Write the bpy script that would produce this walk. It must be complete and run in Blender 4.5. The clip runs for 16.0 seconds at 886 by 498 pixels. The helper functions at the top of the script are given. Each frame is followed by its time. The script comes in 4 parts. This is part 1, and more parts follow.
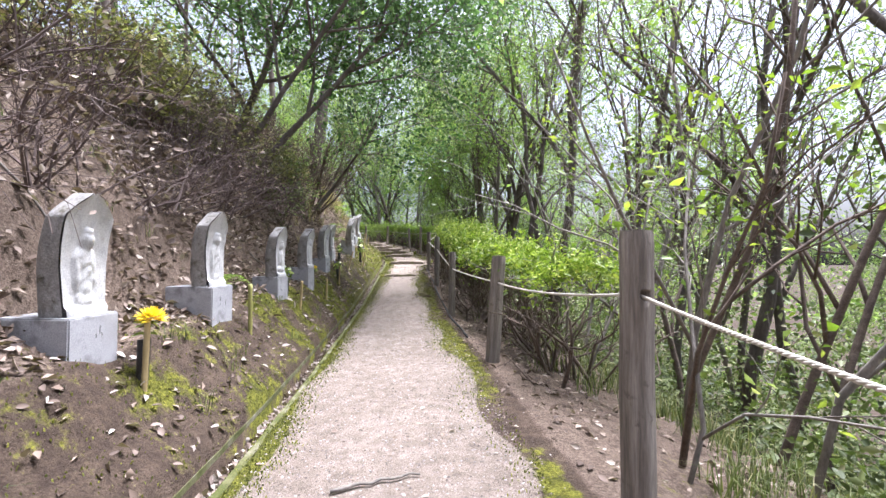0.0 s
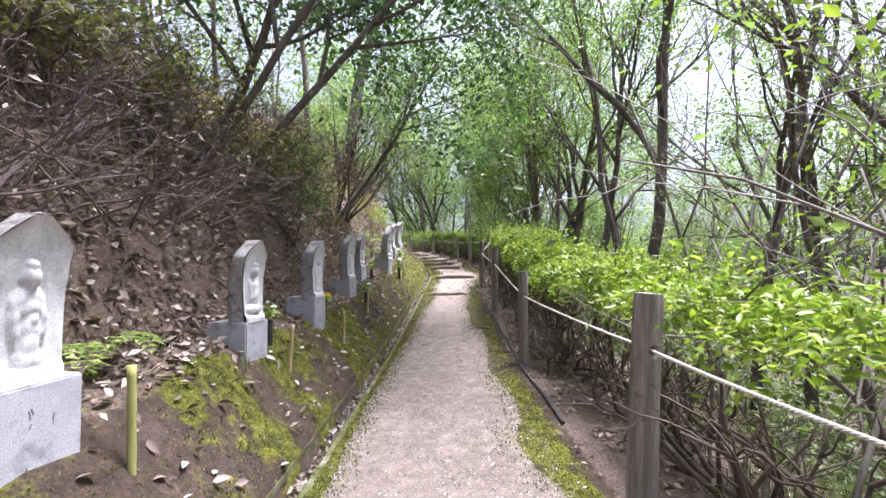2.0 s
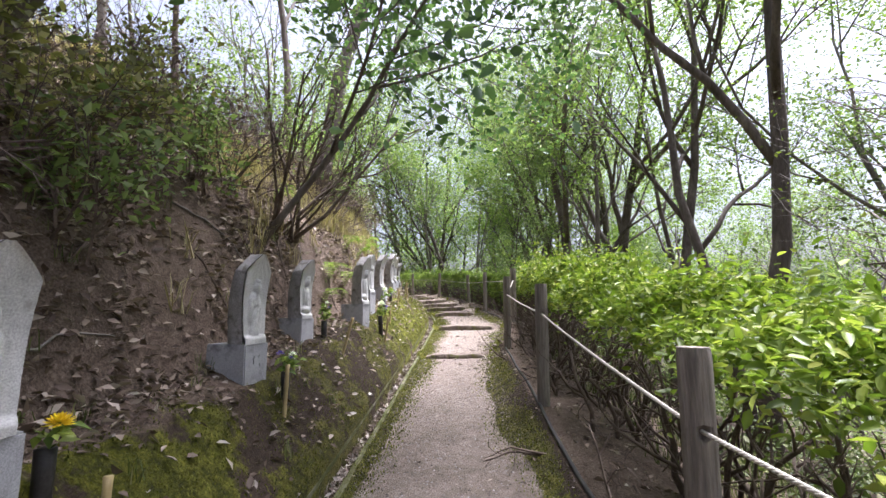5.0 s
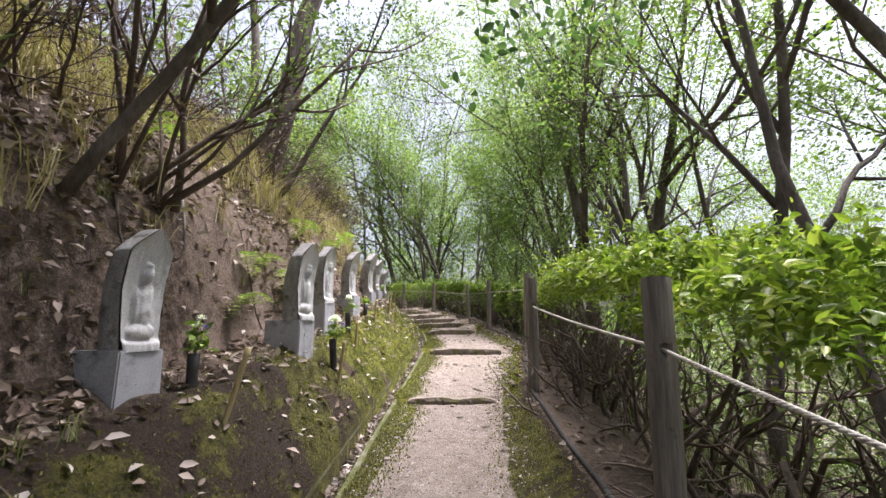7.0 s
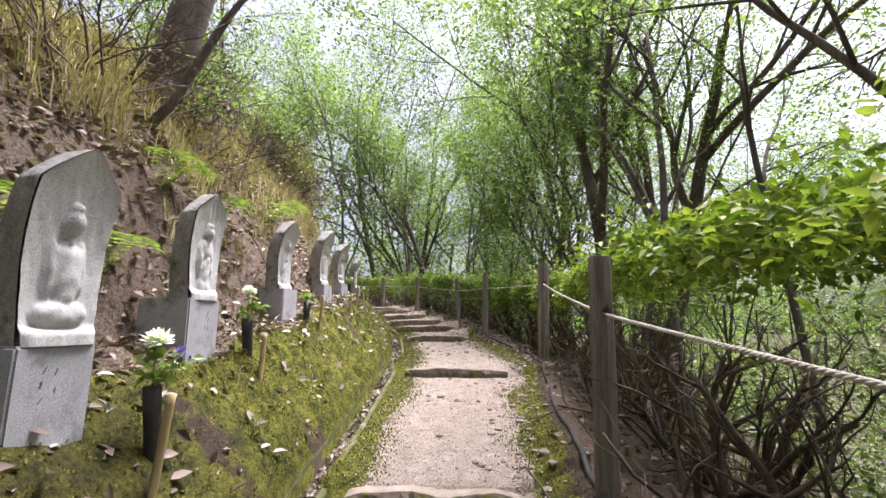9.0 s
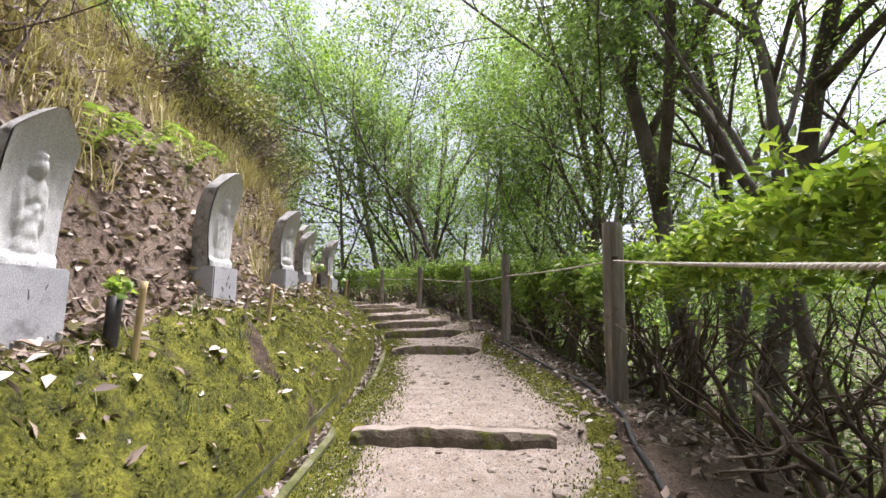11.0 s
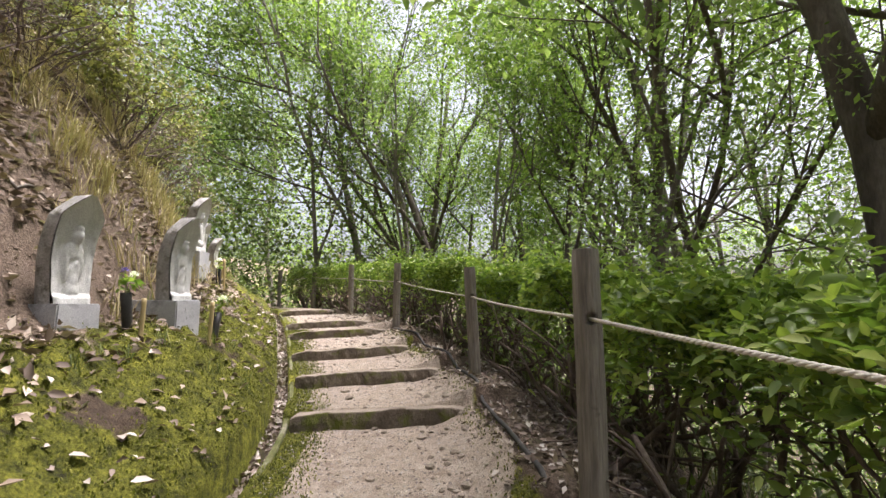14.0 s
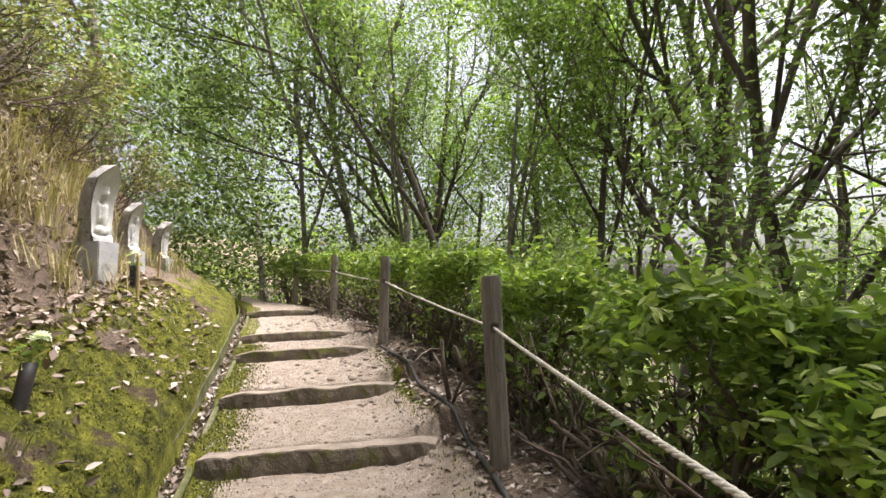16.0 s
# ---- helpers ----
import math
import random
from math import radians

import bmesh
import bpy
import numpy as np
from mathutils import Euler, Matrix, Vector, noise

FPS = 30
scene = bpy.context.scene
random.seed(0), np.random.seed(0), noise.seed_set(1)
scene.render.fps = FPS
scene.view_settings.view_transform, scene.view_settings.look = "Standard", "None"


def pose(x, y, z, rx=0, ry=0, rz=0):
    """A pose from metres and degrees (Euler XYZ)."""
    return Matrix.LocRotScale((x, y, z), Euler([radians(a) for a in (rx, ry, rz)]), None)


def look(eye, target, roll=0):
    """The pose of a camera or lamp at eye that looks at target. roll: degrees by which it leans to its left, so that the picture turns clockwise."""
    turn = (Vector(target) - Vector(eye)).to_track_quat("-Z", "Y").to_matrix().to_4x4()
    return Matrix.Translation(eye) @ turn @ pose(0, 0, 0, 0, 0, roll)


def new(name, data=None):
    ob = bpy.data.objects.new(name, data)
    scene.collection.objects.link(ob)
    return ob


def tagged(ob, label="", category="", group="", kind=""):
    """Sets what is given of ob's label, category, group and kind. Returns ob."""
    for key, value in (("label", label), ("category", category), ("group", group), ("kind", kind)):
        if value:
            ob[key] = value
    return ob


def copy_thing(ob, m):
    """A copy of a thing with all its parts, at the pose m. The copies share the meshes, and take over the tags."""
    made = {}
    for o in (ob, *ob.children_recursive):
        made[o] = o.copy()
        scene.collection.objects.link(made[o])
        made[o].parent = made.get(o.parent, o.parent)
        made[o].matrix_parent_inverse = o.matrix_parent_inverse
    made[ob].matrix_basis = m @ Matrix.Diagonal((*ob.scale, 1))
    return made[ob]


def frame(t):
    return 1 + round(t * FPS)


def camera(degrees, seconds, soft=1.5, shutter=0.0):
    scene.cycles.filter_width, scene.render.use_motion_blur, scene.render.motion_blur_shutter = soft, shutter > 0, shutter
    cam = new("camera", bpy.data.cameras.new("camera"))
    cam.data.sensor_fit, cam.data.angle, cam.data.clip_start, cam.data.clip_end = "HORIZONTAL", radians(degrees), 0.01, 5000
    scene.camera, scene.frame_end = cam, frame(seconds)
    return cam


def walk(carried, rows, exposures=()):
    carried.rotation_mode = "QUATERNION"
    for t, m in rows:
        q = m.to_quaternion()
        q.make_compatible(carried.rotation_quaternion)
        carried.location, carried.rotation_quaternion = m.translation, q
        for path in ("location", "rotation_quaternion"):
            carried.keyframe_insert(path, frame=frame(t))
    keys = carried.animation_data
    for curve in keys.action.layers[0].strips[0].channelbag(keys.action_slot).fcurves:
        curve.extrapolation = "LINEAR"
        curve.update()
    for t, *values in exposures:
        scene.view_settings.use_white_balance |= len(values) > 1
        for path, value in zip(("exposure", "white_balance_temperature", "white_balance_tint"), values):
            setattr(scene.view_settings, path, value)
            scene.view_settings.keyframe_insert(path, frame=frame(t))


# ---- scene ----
cam = camera(88.8, 16.0)
PATH = [
    (0, (0.006, -0.002, 1.881), (0.006, 1.997, 1.918), -0.0),
    (0.5, (-0.115, 0.613, 1.92), (-0.131, 2.612, 1.954), -0.0),
    (1, (-0.15, 1.175, 2.039), (-0.249, 3.172, 2.067), -0.3),
    (1.5, (-0.183, 1.872, 2.054), (-0.339, 3.865, 2.096), -0.3),
    (2, (-0.24, 2.573, 2.073), (-0.445, 4.562, 2.144), -0.6),
    (2.5, (-0.247, 3.265, 2.103), (-0.454, 5.251, 2.213), -0.4),
    (3, (-0.33, 3.917, 2.097), (-0.562, 5.9, 2.224), -0.6),
    (3.5, (-0.36, 4.614, 2.133), (-0.59, 6.596, 2.273), -0.5),
    (4, (-0.499, 5.296, 2.13), (-0.736, 7.272, 2.325), -0.5),
    (4.2, (-0.484, 5.535, 2.099), (-0.722, 7.509, 2.314), -0.6),
    (6.3, (-0.745, 8.291, 2.212), (-1.007, 10.248, 2.529), 0.2),
    (6.5, (-0.746, 8.574, 2.154), (-0.993, 10.532, 2.48), 0.3),
    (7, (-0.847, 9.287, 2.187), (-1.079, 11.246, 2.512), -0.0),
    (7.5, (-0.858, 9.911, 2.23), (-1.093, 11.868, 2.563), -0.1),
    (8, (-0.942, 10.625, 2.239), (-1.141, 12.587, 2.572), 0.1),
    (8.5, (-1.061, 11.252, 2.272), (-1.253, 13.215, 2.603), 0.4),
    (9, (-1.095, 11.949, 2.327), (-1.274, 13.916, 2.641), 0.8),
    (9.2, (-1.116, 12.203, 2.3), (-1.299, 14.169, 2.615), 0.6),
    (11.3, (-1.123, 15.361, 2.507), (-1.393, 17.32, 2.803), 0.0),
    (11.5, (-1.133, 15.625, 2.566), (-1.408, 17.584, 2.863), -0.4),
    (12, (-1.132, 16.338, 2.607), (-1.415, 18.299, 2.883), -0.4),
    (12.5, (-1.29, 17.239, 2.715), (-1.555, 19.206, 2.96), -0.2),
    (13, (-1.302, 18.068, 2.863), (-1.568, 20.036, 3.103), -0.2),
    (13.5, (-1.34, 18.755, 3.03), (-1.611, 20.719, 3.289), -0.1),
    (14, (-1.403, 19.387, 3.095), (-1.69, 21.353, 3.327), -0.1),
    (14.5, (-1.405, 19.955, 3.15), (-1.72, 21.916, 3.383), -0.2),
    (15, (-1.506, 20.534, 3.18), (-1.801, 22.497, 3.425), 0.0),
    (15.5, (-1.687, 21.056, 3.233), (-2.015, 23.017, 3.442), 0.5),
    (16, (-1.665, 21.427, 3.415), (-1.984, 23.396, 3.567), 0.0),
]
walk(cam, [(t, look(eye, target, roll)) for t, eye, target, roll in PATH], [(0, 1.95, 5650, 19), (3, 2.08, 5600, 23), (4, 2.02, 5650, 23), (7, 1.74, 5950, 22), (9, 1.77, 6000, 23), (11.5, 1.75, 6000, 21), (14.5, 1.8, 6350, 19), (16, 1.82, 6400, 18)])

# ---- world, sun, exposure ----
world = bpy.data.worlds.new("overcast_sky")
scene.world = world
world.use_nodes = True
wn = world.node_tree
sky = wn.nodes.new("ShaderNodeTexSky")
sky.sky_type = "NISHITA"
sky.sun_disc = False
sky.sun_elevation = radians(73)
sky.sun_rotation = radians(55)
sky.dust_density = 7.0
sky.air_density = 1.0
pale = wn.nodes.new("ShaderNodeHueSaturation")
pale.inputs["Saturation"].default_value = 0.5
wn.links.new(sky.outputs[0], pale.inputs["Color"])
wn.links.new(pale.outputs[0], wn.nodes["Background"].inputs[0])
wn.nodes["Background"].inputs[1].default_value = 0.095
sun_data = bpy.data.lights.new("sun", "SUN")
sun_data.energy, sun_data.angle, sun_data.color = 4.1, radians(25), (1.0, 0.97, 0.92)
sun = new("sun", sun_data)
sun.matrix_world = look((5, 3.5, 20), (0, 0, 0))

# ---- materials ----


def ramp(nt, stops, fac):
    r = nt.nodes.new("ShaderNodeValToRGB")
    el = r.color_ramp.elements
    while len(el) < len(stops):
        el.new(0.5)
    for e, (p, c) in zip(el, stops):
        e.position, e.color = p, (*c, 1)
    nt.links.new(fac, r.inputs[0])
    return r.outputs[0]


def noise_tex(nt, scale, detail=6, rough=0.6, stretch=None):
    tc = nt.nodes.new("ShaderNodeTexCoord")
    n = nt.nodes.new("ShaderNodeTexNoise")
    n.inputs["Scale"].default_value, n.inputs["Detail"].default_value, n.inputs["Roughness"].default_value = scale, detail, rough
    if stretch:
        m = nt.nodes.new("ShaderNodeMapping")
        m.inputs["Scale"].default_value = stretch
        nt.links.new(tc.outputs["Object"], m.inputs[0])
        nt.links.new(m.outputs[0], n.inputs["Vector"])
    else:
        nt.links.new(tc.outputs["Object"], n.inputs["Vector"])
    return n.outputs["Fac"]


def mix(nt, a, b, fac, mode="MIX"):
    m = nt.nodes.new("ShaderNodeMix")
    m.data_type, m.blend_type = "RGBA", mode
    for sock, v in ((m.inputs[6], a), (m.inputs[7], b), (m.inputs[0], fac)):
        if isinstance(v, bpy.types.NodeSocket):
            nt.links.new(v, sock)
        elif isinstance(v, tuple):
            sock.default_value = (*v, 1)
        else:
            sock.default_value = v
    return m.outputs[2]


def bump(nt, height, strength, dist):
    b = nt.nodes.new("ShaderNodeBump")
    b.inputs["Strength"].default_value, b.inputs["Distance"].default_value = strength, dist
    nt.links.new(height, b.inputs["Height"])
    return b.outputs[0]


def base_mat(name, rough=0.85, spec=0.3):
    m = bpy.data.materials.new(name)
    m.use_nodes = True
    nt = m.node_tree
    p = nt.nodes["Principled BSDF"]
    p.inputs["Roughness"].default_value = rough
    p.inputs["Specular IOR Level"].default_value = spec
    return m, nt, p


def surface(name, stops, scale, rough=0.85, fine=60, stretch=None, relief=0.01, second=None, spec=0.3):
    """Two scales of noise: broad colour patches and fine grain with relief."""
    m, nt, p = base_mat(name, rough, spec)
    broad, grain = noise_tex(nt, scale, 6, 0.6, stretch), noise_tex(nt, fine, 4, 0.7, stretch)
    c = ramp(nt, stops, broad)
    c = mix(nt, c, ramp(nt, [(0.3, (0.55, 0.55, 0.55)), (0.7, (1.25, 1.25, 1.25))], grain), 0.8, "MULTIPLY")
    if second:
        spots = noise_tex(nt, second[1], 5, 0.65)
        c = mix(nt, c, second[0], ramp(nt, [(second[2], (0, 0, 0)), (second[2] + 0.12, (1, 1, 1))], spots))
    nt.links.new(c, p.inputs["Base Color"])
    nt.links.new(bump(nt, grain, 0.7, relief), p.inputs["Normal"])
    return m


def foliage(name, stops, gloss=0.45, through_light=0.35):
    """Leaves, each island with its own shade, partly letting light through."""
    m, nt, p = base_mat(name, gloss, 0.4)
    g = nt.nodes.new("ShaderNodeNewGeometry")
    c = ramp(nt, stops, g.outputs["Random Per Island"])
    nt.links.new(c, p.inputs["Base Color"])
    tr = nt.nodes.new("ShaderNodeBsdfTranslucent")
    nt.links.new(mix(nt, c, (1.02, 1.24, 0.52), 1.0, "MULTIPLY"), tr.inputs[0])
    mx = nt.nodes.new("ShaderNodeMixShader")
    mx.inputs[0].default_value = through_light
    nt.links.new(p.outputs[0], mx.inputs[1])
    nt.links.new(tr.outputs[0], mx.inputs[2])
    nt.links.new(mx.outputs[0], nt.nodes["Material Output"].inputs[0])
    return m


M_granite = surface("pale_granite", [(0.3, (0.38, 0.375, 0.355)), (0.55, (0.52, 0.515, 0.49)), (0.75, (0.63, 0.62, 0.59))], 3.5, 0.8, 130, relief=0.004,
                    second=((0.3, 0.29, 0.26), 7, 0.6))
M_granite_rough = surface("rough_lichened_granite", [(0.3, (0.2, 0.19, 0.175)), (0.55, (0.33, 0.315, 0.29)), (0.75, (0.47, 0.455, 0.43))], 6, 0.9, 70, relief=0.012,
                          second=((0.11, 0.1, 0.075), 9, 0.56))
M_base = surface("grey_stone_block", [(0.3, (0.29, 0.29, 0.295)), (0.6, (0.4, 0.4, 0.405)), (0.8, (0.48, 0.48, 0.48))], 2.5, 0.75, 160, relief=0.003,
                 second=((0.15, 0.15, 0.145), 3.2, 0.53))
M_post = surface("weathered_post_wood", [(0.3, (0.11, 0.093, 0.076)), (0.5, (0.215, 0.186, 0.155)), (0.75, (0.38, 0.34, 0.29))], 13, 0.9, 90,
                 stretch=(1, 1, 0.07), relief=0.012, second=((0.09, 0.075, 0.06), 9, 0.6))
M_endgrain = surface("post_end_grain", [(0.3, (0.22, 0.18, 0.14)), (0.7, (0.36, 0.31, 0.25))], 30, 0.9, 120)
M_rope = surface("cream_rope_fibre", [(0.3, (0.42, 0.38, 0.31)), (0.7, (0.62, 0.58, 0.5))], 9, 0.9, 220, relief=0.002)
M_bark = surface("grey_brown_bark", [(0.3, (0.065, 0.052, 0.042)), (0.55, (0.13, 0.108, 0.088)), (0.8, (0.22, 0.195, 0.165))], 4, 0.95, 28,
                 stretch=(1, 1, 0.3), relief=0.02)
M_bark_pale = surface("pale_smooth_bark", [(0.3, (0.13, 0.115, 0.095)), (0.6, (0.23, 0.205, 0.175)), (0.8, (0.32, 0.3, 0.26))], 5, 0.95, 36,
                      stretch=(1, 1, 0.4), relief=0.01)
M_stem = surface("shrub_stem_bark", [(0.3, (0.07, 0.05, 0.038)), (0.6, (0.15, 0.115, 0.088)), (0.8, (0.24, 0.2, 0.16))], 7, 0.95, 50, relief=0.008)
M_twig = surface("dead_brown_twigs", [(0.3, (0.06, 0.042, 0.036)), (0.6, (0.12, 0.09, 0.078)), (0.8, (0.22, 0.185, 0.165))], 3, 0.95, 40, relief=0.004)
M_concrete = surface("mossy_gutter_concrete", [(0.38, (0.06, 0.068, 0.015)), (0.52, (0.11, 0.11, 0.045)), (0.7, (0.22, 0.2, 0.16))], 5, 0.92, 70, relief=0.006)
M_riser = surface("packed_earth_step_edge", [(0.3, (0.08, 0.062, 0.047)), (0.55, (0.15, 0.12, 0.09)), (0.8, (0.25, 0.205, 0.16))], 6, 0.95, 45, relief=0.02,
                  second=((0.1, 0.11, 0.02), 4, 0.52))
M_tread = surface("packed_gravel_edge", [(0.3, (0.16, 0.128, 0.1)), (0.5, (0.235, 0.192, 0.152)), (0.7, (0.3, 0.25, 0.202))], 6, 0.95, 110, relief=0.006)
M_stroke = surface("worn_incised_paint", [(0.3, (0.1, 0.1, 0.1)), (0.7, (0.2, 0.2, 0.195))], 20, 0.9, 90, relief=0.001)
M_bamboo = surface("dry_bamboo", [(0.3, (0.3, 0.22, 0.1)), (0.6, (0.42, 0.33, 0.16)), (0.8, (0.5, 0.42, 0.22))], 4, 0.5, 40, stretch=(1, 1, 0.15), relief=0.002)
M_bamboo_green = surface("green_bamboo", [(0.3, (0.22, 0.22, 0.06)), (0.7, (0.38, 0.36, 0.12))], 4, 0.5, 40, stretch=(1, 1, 0.15), relief=0.002)
M_vase = surface("dark_vase", [(0.3, (0.02, 0.018, 0.016)), (0.7, (0.05, 0.045, 0.04))], 8, 0.5, 60, relief=0.002)
M_pipe = surface("black_pipe", [(0.3, (0.025, 0.023, 0.022)), (0.7, (0.06, 0.055, 0.05))], 5, 0.55, 60, relief=0.002)
M_hedge = foliage("spring_green_leaves", [(0.0, (0.09, 0.13, 0.02)), (0.4, (0.18, 0.25, 0.032)), (0.75, (0.28, 0.34, 0.055)), (1.0, (0.42, 0.44, 0.1))], 0.4, 0.4)
M_hedge_deep = foliage("deep_green_leaves", [(0.0, (0.1, 0.15, 0.04)), (0.5, (0.2, 0.275, 0.062)), (0.85, (0.32, 0.39, 0.09)), (1.0, (0.46, 0.5, 0.16))], 0.35, 0.42)
M_ever = foliage("dark_evergreen_leaves", [(0.0, (0.045, 0.08, 0.04)), (0.5, (0.09, 0.15, 0.07)), (0.9, (0.16, 0.24, 0.115)), (1.0, (0.27, 0.33, 0.25))], 0.25, 0.4)
M_fresh = foliage("fresh_tree_leaves", [(0.0, (0.105, 0.165, 0.045)), (0.5, (0.205, 0.29, 0.072)), (0.85, (0.31, 0.395, 0.11)), (1.0, (0.42, 0.49, 0.19))], 0.4, 0.5)
M_mid = foliage("woodland_leaves", [(0.0, (0.085, 0.12, 0.048)), (0.5, (0.165, 0.22, 0.08)), (0.85, (0.26, 0.315, 0.13)), (1.0, (0.36, 0.41, 0.22))], 0.45, 0.48)
M_litter = foliage("dry_fallen_leaves", [(0.0, (0.06, 0.039, 0.028)), (0.45, (0.165, 0.118, 0.087)), (0.8, (0.31, 0.24, 0.185)), (1.0, (0.48, 0.41, 0.34))], 0.7, 0.1)
M_pale_litter = foliage("pale_dry_leaves", [(0.0, (0.08, 0.055, 0.04)), (0.5, (0.2, 0.15, 0.12)), (1.0, (0.48, 0.43, 0.38))], 0.7, 0.1)
M_dry = foliage("dry_grass", [(0.0, (0.2, 0.15, 0.07)), (0.6, (0.36, 0.29, 0.15)), (1.0, (0.48, 0.42, 0.25))], 0.7, 0.25)
M_green_grass = foliage("green_grass_blades", [(0.0, (0.05, 0.065, 0.02)), (0.5, (0.1, 0.125, 0.035)), (0.85, (0.19, 0.2, 0.07)), (1.0, (0.3, 0.27, 0.14))], 0.6, 0.3)
M_under = foliage("shaded_undergrowth_leaves", [(0.0, (0.045, 0.06, 0.022)), (0.5, (0.1, 0.13, 0.04)), (0.85, (0.17, 0.2, 0.065)), (1.0, (0.26, 0.24, 0.13))], 0.5, 0.3)
M_olive = foliage("olive_shrub_leaves", [(0.0, (0.08, 0.08, 0.035)), (0.5, (0.17, 0.165, 0.06)), (0.85, (0.28, 0.26, 0.1)), (1.0, (0.42, 0.38, 0.22))], 0.45, 0.35)
M_moss = foliage("moss_tufts", [(0.0, (0.045, 0.05, 0.01)), (0.5, (0.105, 0.11, 0.018)), (1.0, (0.22, 0.21, 0.04))], 0.9, 0.3)
M_pebble = foliage("path_pebbles", [(0.0, (0.1, 0.08, 0.068)), (0.5, (0.22, 0.185, 0.162)), (1.0, (0.42, 0.38, 0.345))], 0.85, 0.0)
M_yellow = foliage("yellow_petals", [(0.0, (0.75, 0.5, 0.01)), (1.0, (0.9, 0.7, 0.03))], 0.6, 0.3)
M_white = foliage("white_petals", [(0.0, (0.75, 0.76, 0.72)), (1.0, (0.88, 0.88, 0.85))], 0.6, 0.3)
M_violet = foliage("violet_petals", [(0.0, (0.08, 0.05, 0.3)), (1.0, (0.2, 0.14, 0.5))], 0.6, 0.3)
M_fern = foliage("fern_fronds", [(0.0, (0.1, 0.14, 0.03)), (0.6, (0.2, 0.26, 0.06)), (1.0, (0.36, 0.38, 0.16))], 0.6, 0.4)


def ground_material():
    m, nt, p = base_mat("forest_ground", 0.95, 0.15)
    at = nt.nodes.new("ShaderNodeAttribute")
    at.attribute_name = "cover"
    sep = nt.nodes.new("ShaderNodeSeparateColor")
    nt.links.new(at.outputs["Color"], sep.inputs[0])
    n1, n2, n3, n4 = noise_tex(nt, 1.3, 7, 0.65), noise_tex(nt, 9, 6, 0.7), noise_tex(nt, 55, 5, 0.75), noise_tex(nt, 120, 4, 0.8)
    soil = ramp(nt, [(0.3, (0.05, 0.035, 0.026)), (0.55, (0.095, 0.068, 0.048)), (0.75, (0.16, 0.12, 0.09))], n2)
    grav = mix(nt, ramp(nt, [(0.3, (0.18, 0.145, 0.115)), (0.5, (0.255, 0.212, 0.172)), (0.7, (0.335, 0.285, 0.238))], n2),
               ramp(nt, [(0.3, (0.3, 0.28, 0.27)), (0.46, (0.9, 0.9, 0.9)), (0.56, (1.05, 1.05, 1.05)), (0.7, (1.9, 1.85, 1.8))], n4), 0.9, "MULTIPLY")
    grav = mix(nt, grav, ramp(nt, [(0.35, (0.8, 0.78, 0.76)), (0.65, (1.1, 1.1, 1.1))], n1), 0.8, "MULTIPLY")
    moss = mix(nt, ramp(nt, [(0.32, (0.028, 0.028, 0.012)), (0.46, (0.085, 0.09, 0.014)), (0.7, (0.21, 0.205, 0.03))], n2),
               ramp(nt, [(0.32, (0.3, 0.3, 0.3)), (0.5, (0.95, 0.95, 0.95)), (0.7, (1.8, 1.75, 1.6))], n3), 0.9, "MULTIPLY")
    dirt = mix(nt, soil, ramp(nt, [(0.3, (0.6, 0.6, 0.6)), (0.7, (1.35, 1.35, 1.35))], n3), 0.9, "MULTIPLY")
    litter = mix(nt, ramp(nt, [(0.3, (0.065, 0.047, 0.035)), (0.5, (0.17, 0.125, 0.092)), (0.7, (0.32, 0.25, 0.195))], n3),
                 ramp(nt, [(0.3, (0.6, 0.6, 0.6)), (0.7, (1.2, 1.2, 1.2))], n2), 0.8, "MULTIPLY")

    def edge(channel, jag):
        a = nt.nodes.new("ShaderNodeMath")
        a.operation = "MULTIPLY_ADD"
        nt.links.new(n2, a.inputs[0])
        a.inputs[1].default_value = jag
        nt.links.new(channel, a.inputs[2])
        return ramp(nt, [(0.42 + jag / 2, (0, 0, 0)), (0.58 + jag / 2, (1, 1, 1))], a.outputs[0])

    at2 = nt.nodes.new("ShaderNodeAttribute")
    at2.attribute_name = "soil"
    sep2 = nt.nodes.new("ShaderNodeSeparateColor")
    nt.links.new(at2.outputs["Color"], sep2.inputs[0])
    # dark tone that paints shade into the bank's earth and moss
    shade_earth = ramp(nt, [(0.3, (0.02, 0.014, 0.01)), (0.55, (0.045, 0.032, 0.022)), (0.78, (0.1, 0.075, 0.05))], n3)
    dirt = mix(nt, dirt, shade_earth, sep2.outputs[0])
    moss = mix(nt, moss, shade_earth, ramp(nt, [(0.0, (0, 0, 0)), (1.0, (0.55, 0.55, 0.55))], sep2.outputs[0]))
    sand = mix(nt, ramp(nt, [(0.3, (0.27, 0.215, 0.165)), (0.5, (0.36, 0.295, 0.235)), (0.7, (0.46, 0.39, 0.32))], n2),
               ramp(nt, [(0.32, (0.4, 0.38, 0.36)), (0.48, (0.95, 0.95, 0.95)), (0.68, (1.35, 1.33, 1.3))], n4), 0.9, "MULTIPLY")
    grav = mix(nt, grav, sand, sep2.outputs[1])
    c = mix(nt, dirt, litter, edge(sep.outputs[2], 0.6))
    c = mix(nt, c, moss, edge(sep.outputs[1], 0.9))
    c = mix(nt, c, grav, edge(sep.outputs[0], 0.45))
    nt.links.new(c, p.inputs["Base Color"])
    nt.links.new(bump(nt, n3, 1.0, 0.035), p.inputs["Normal"])
    return m


M_ground = ground_material()

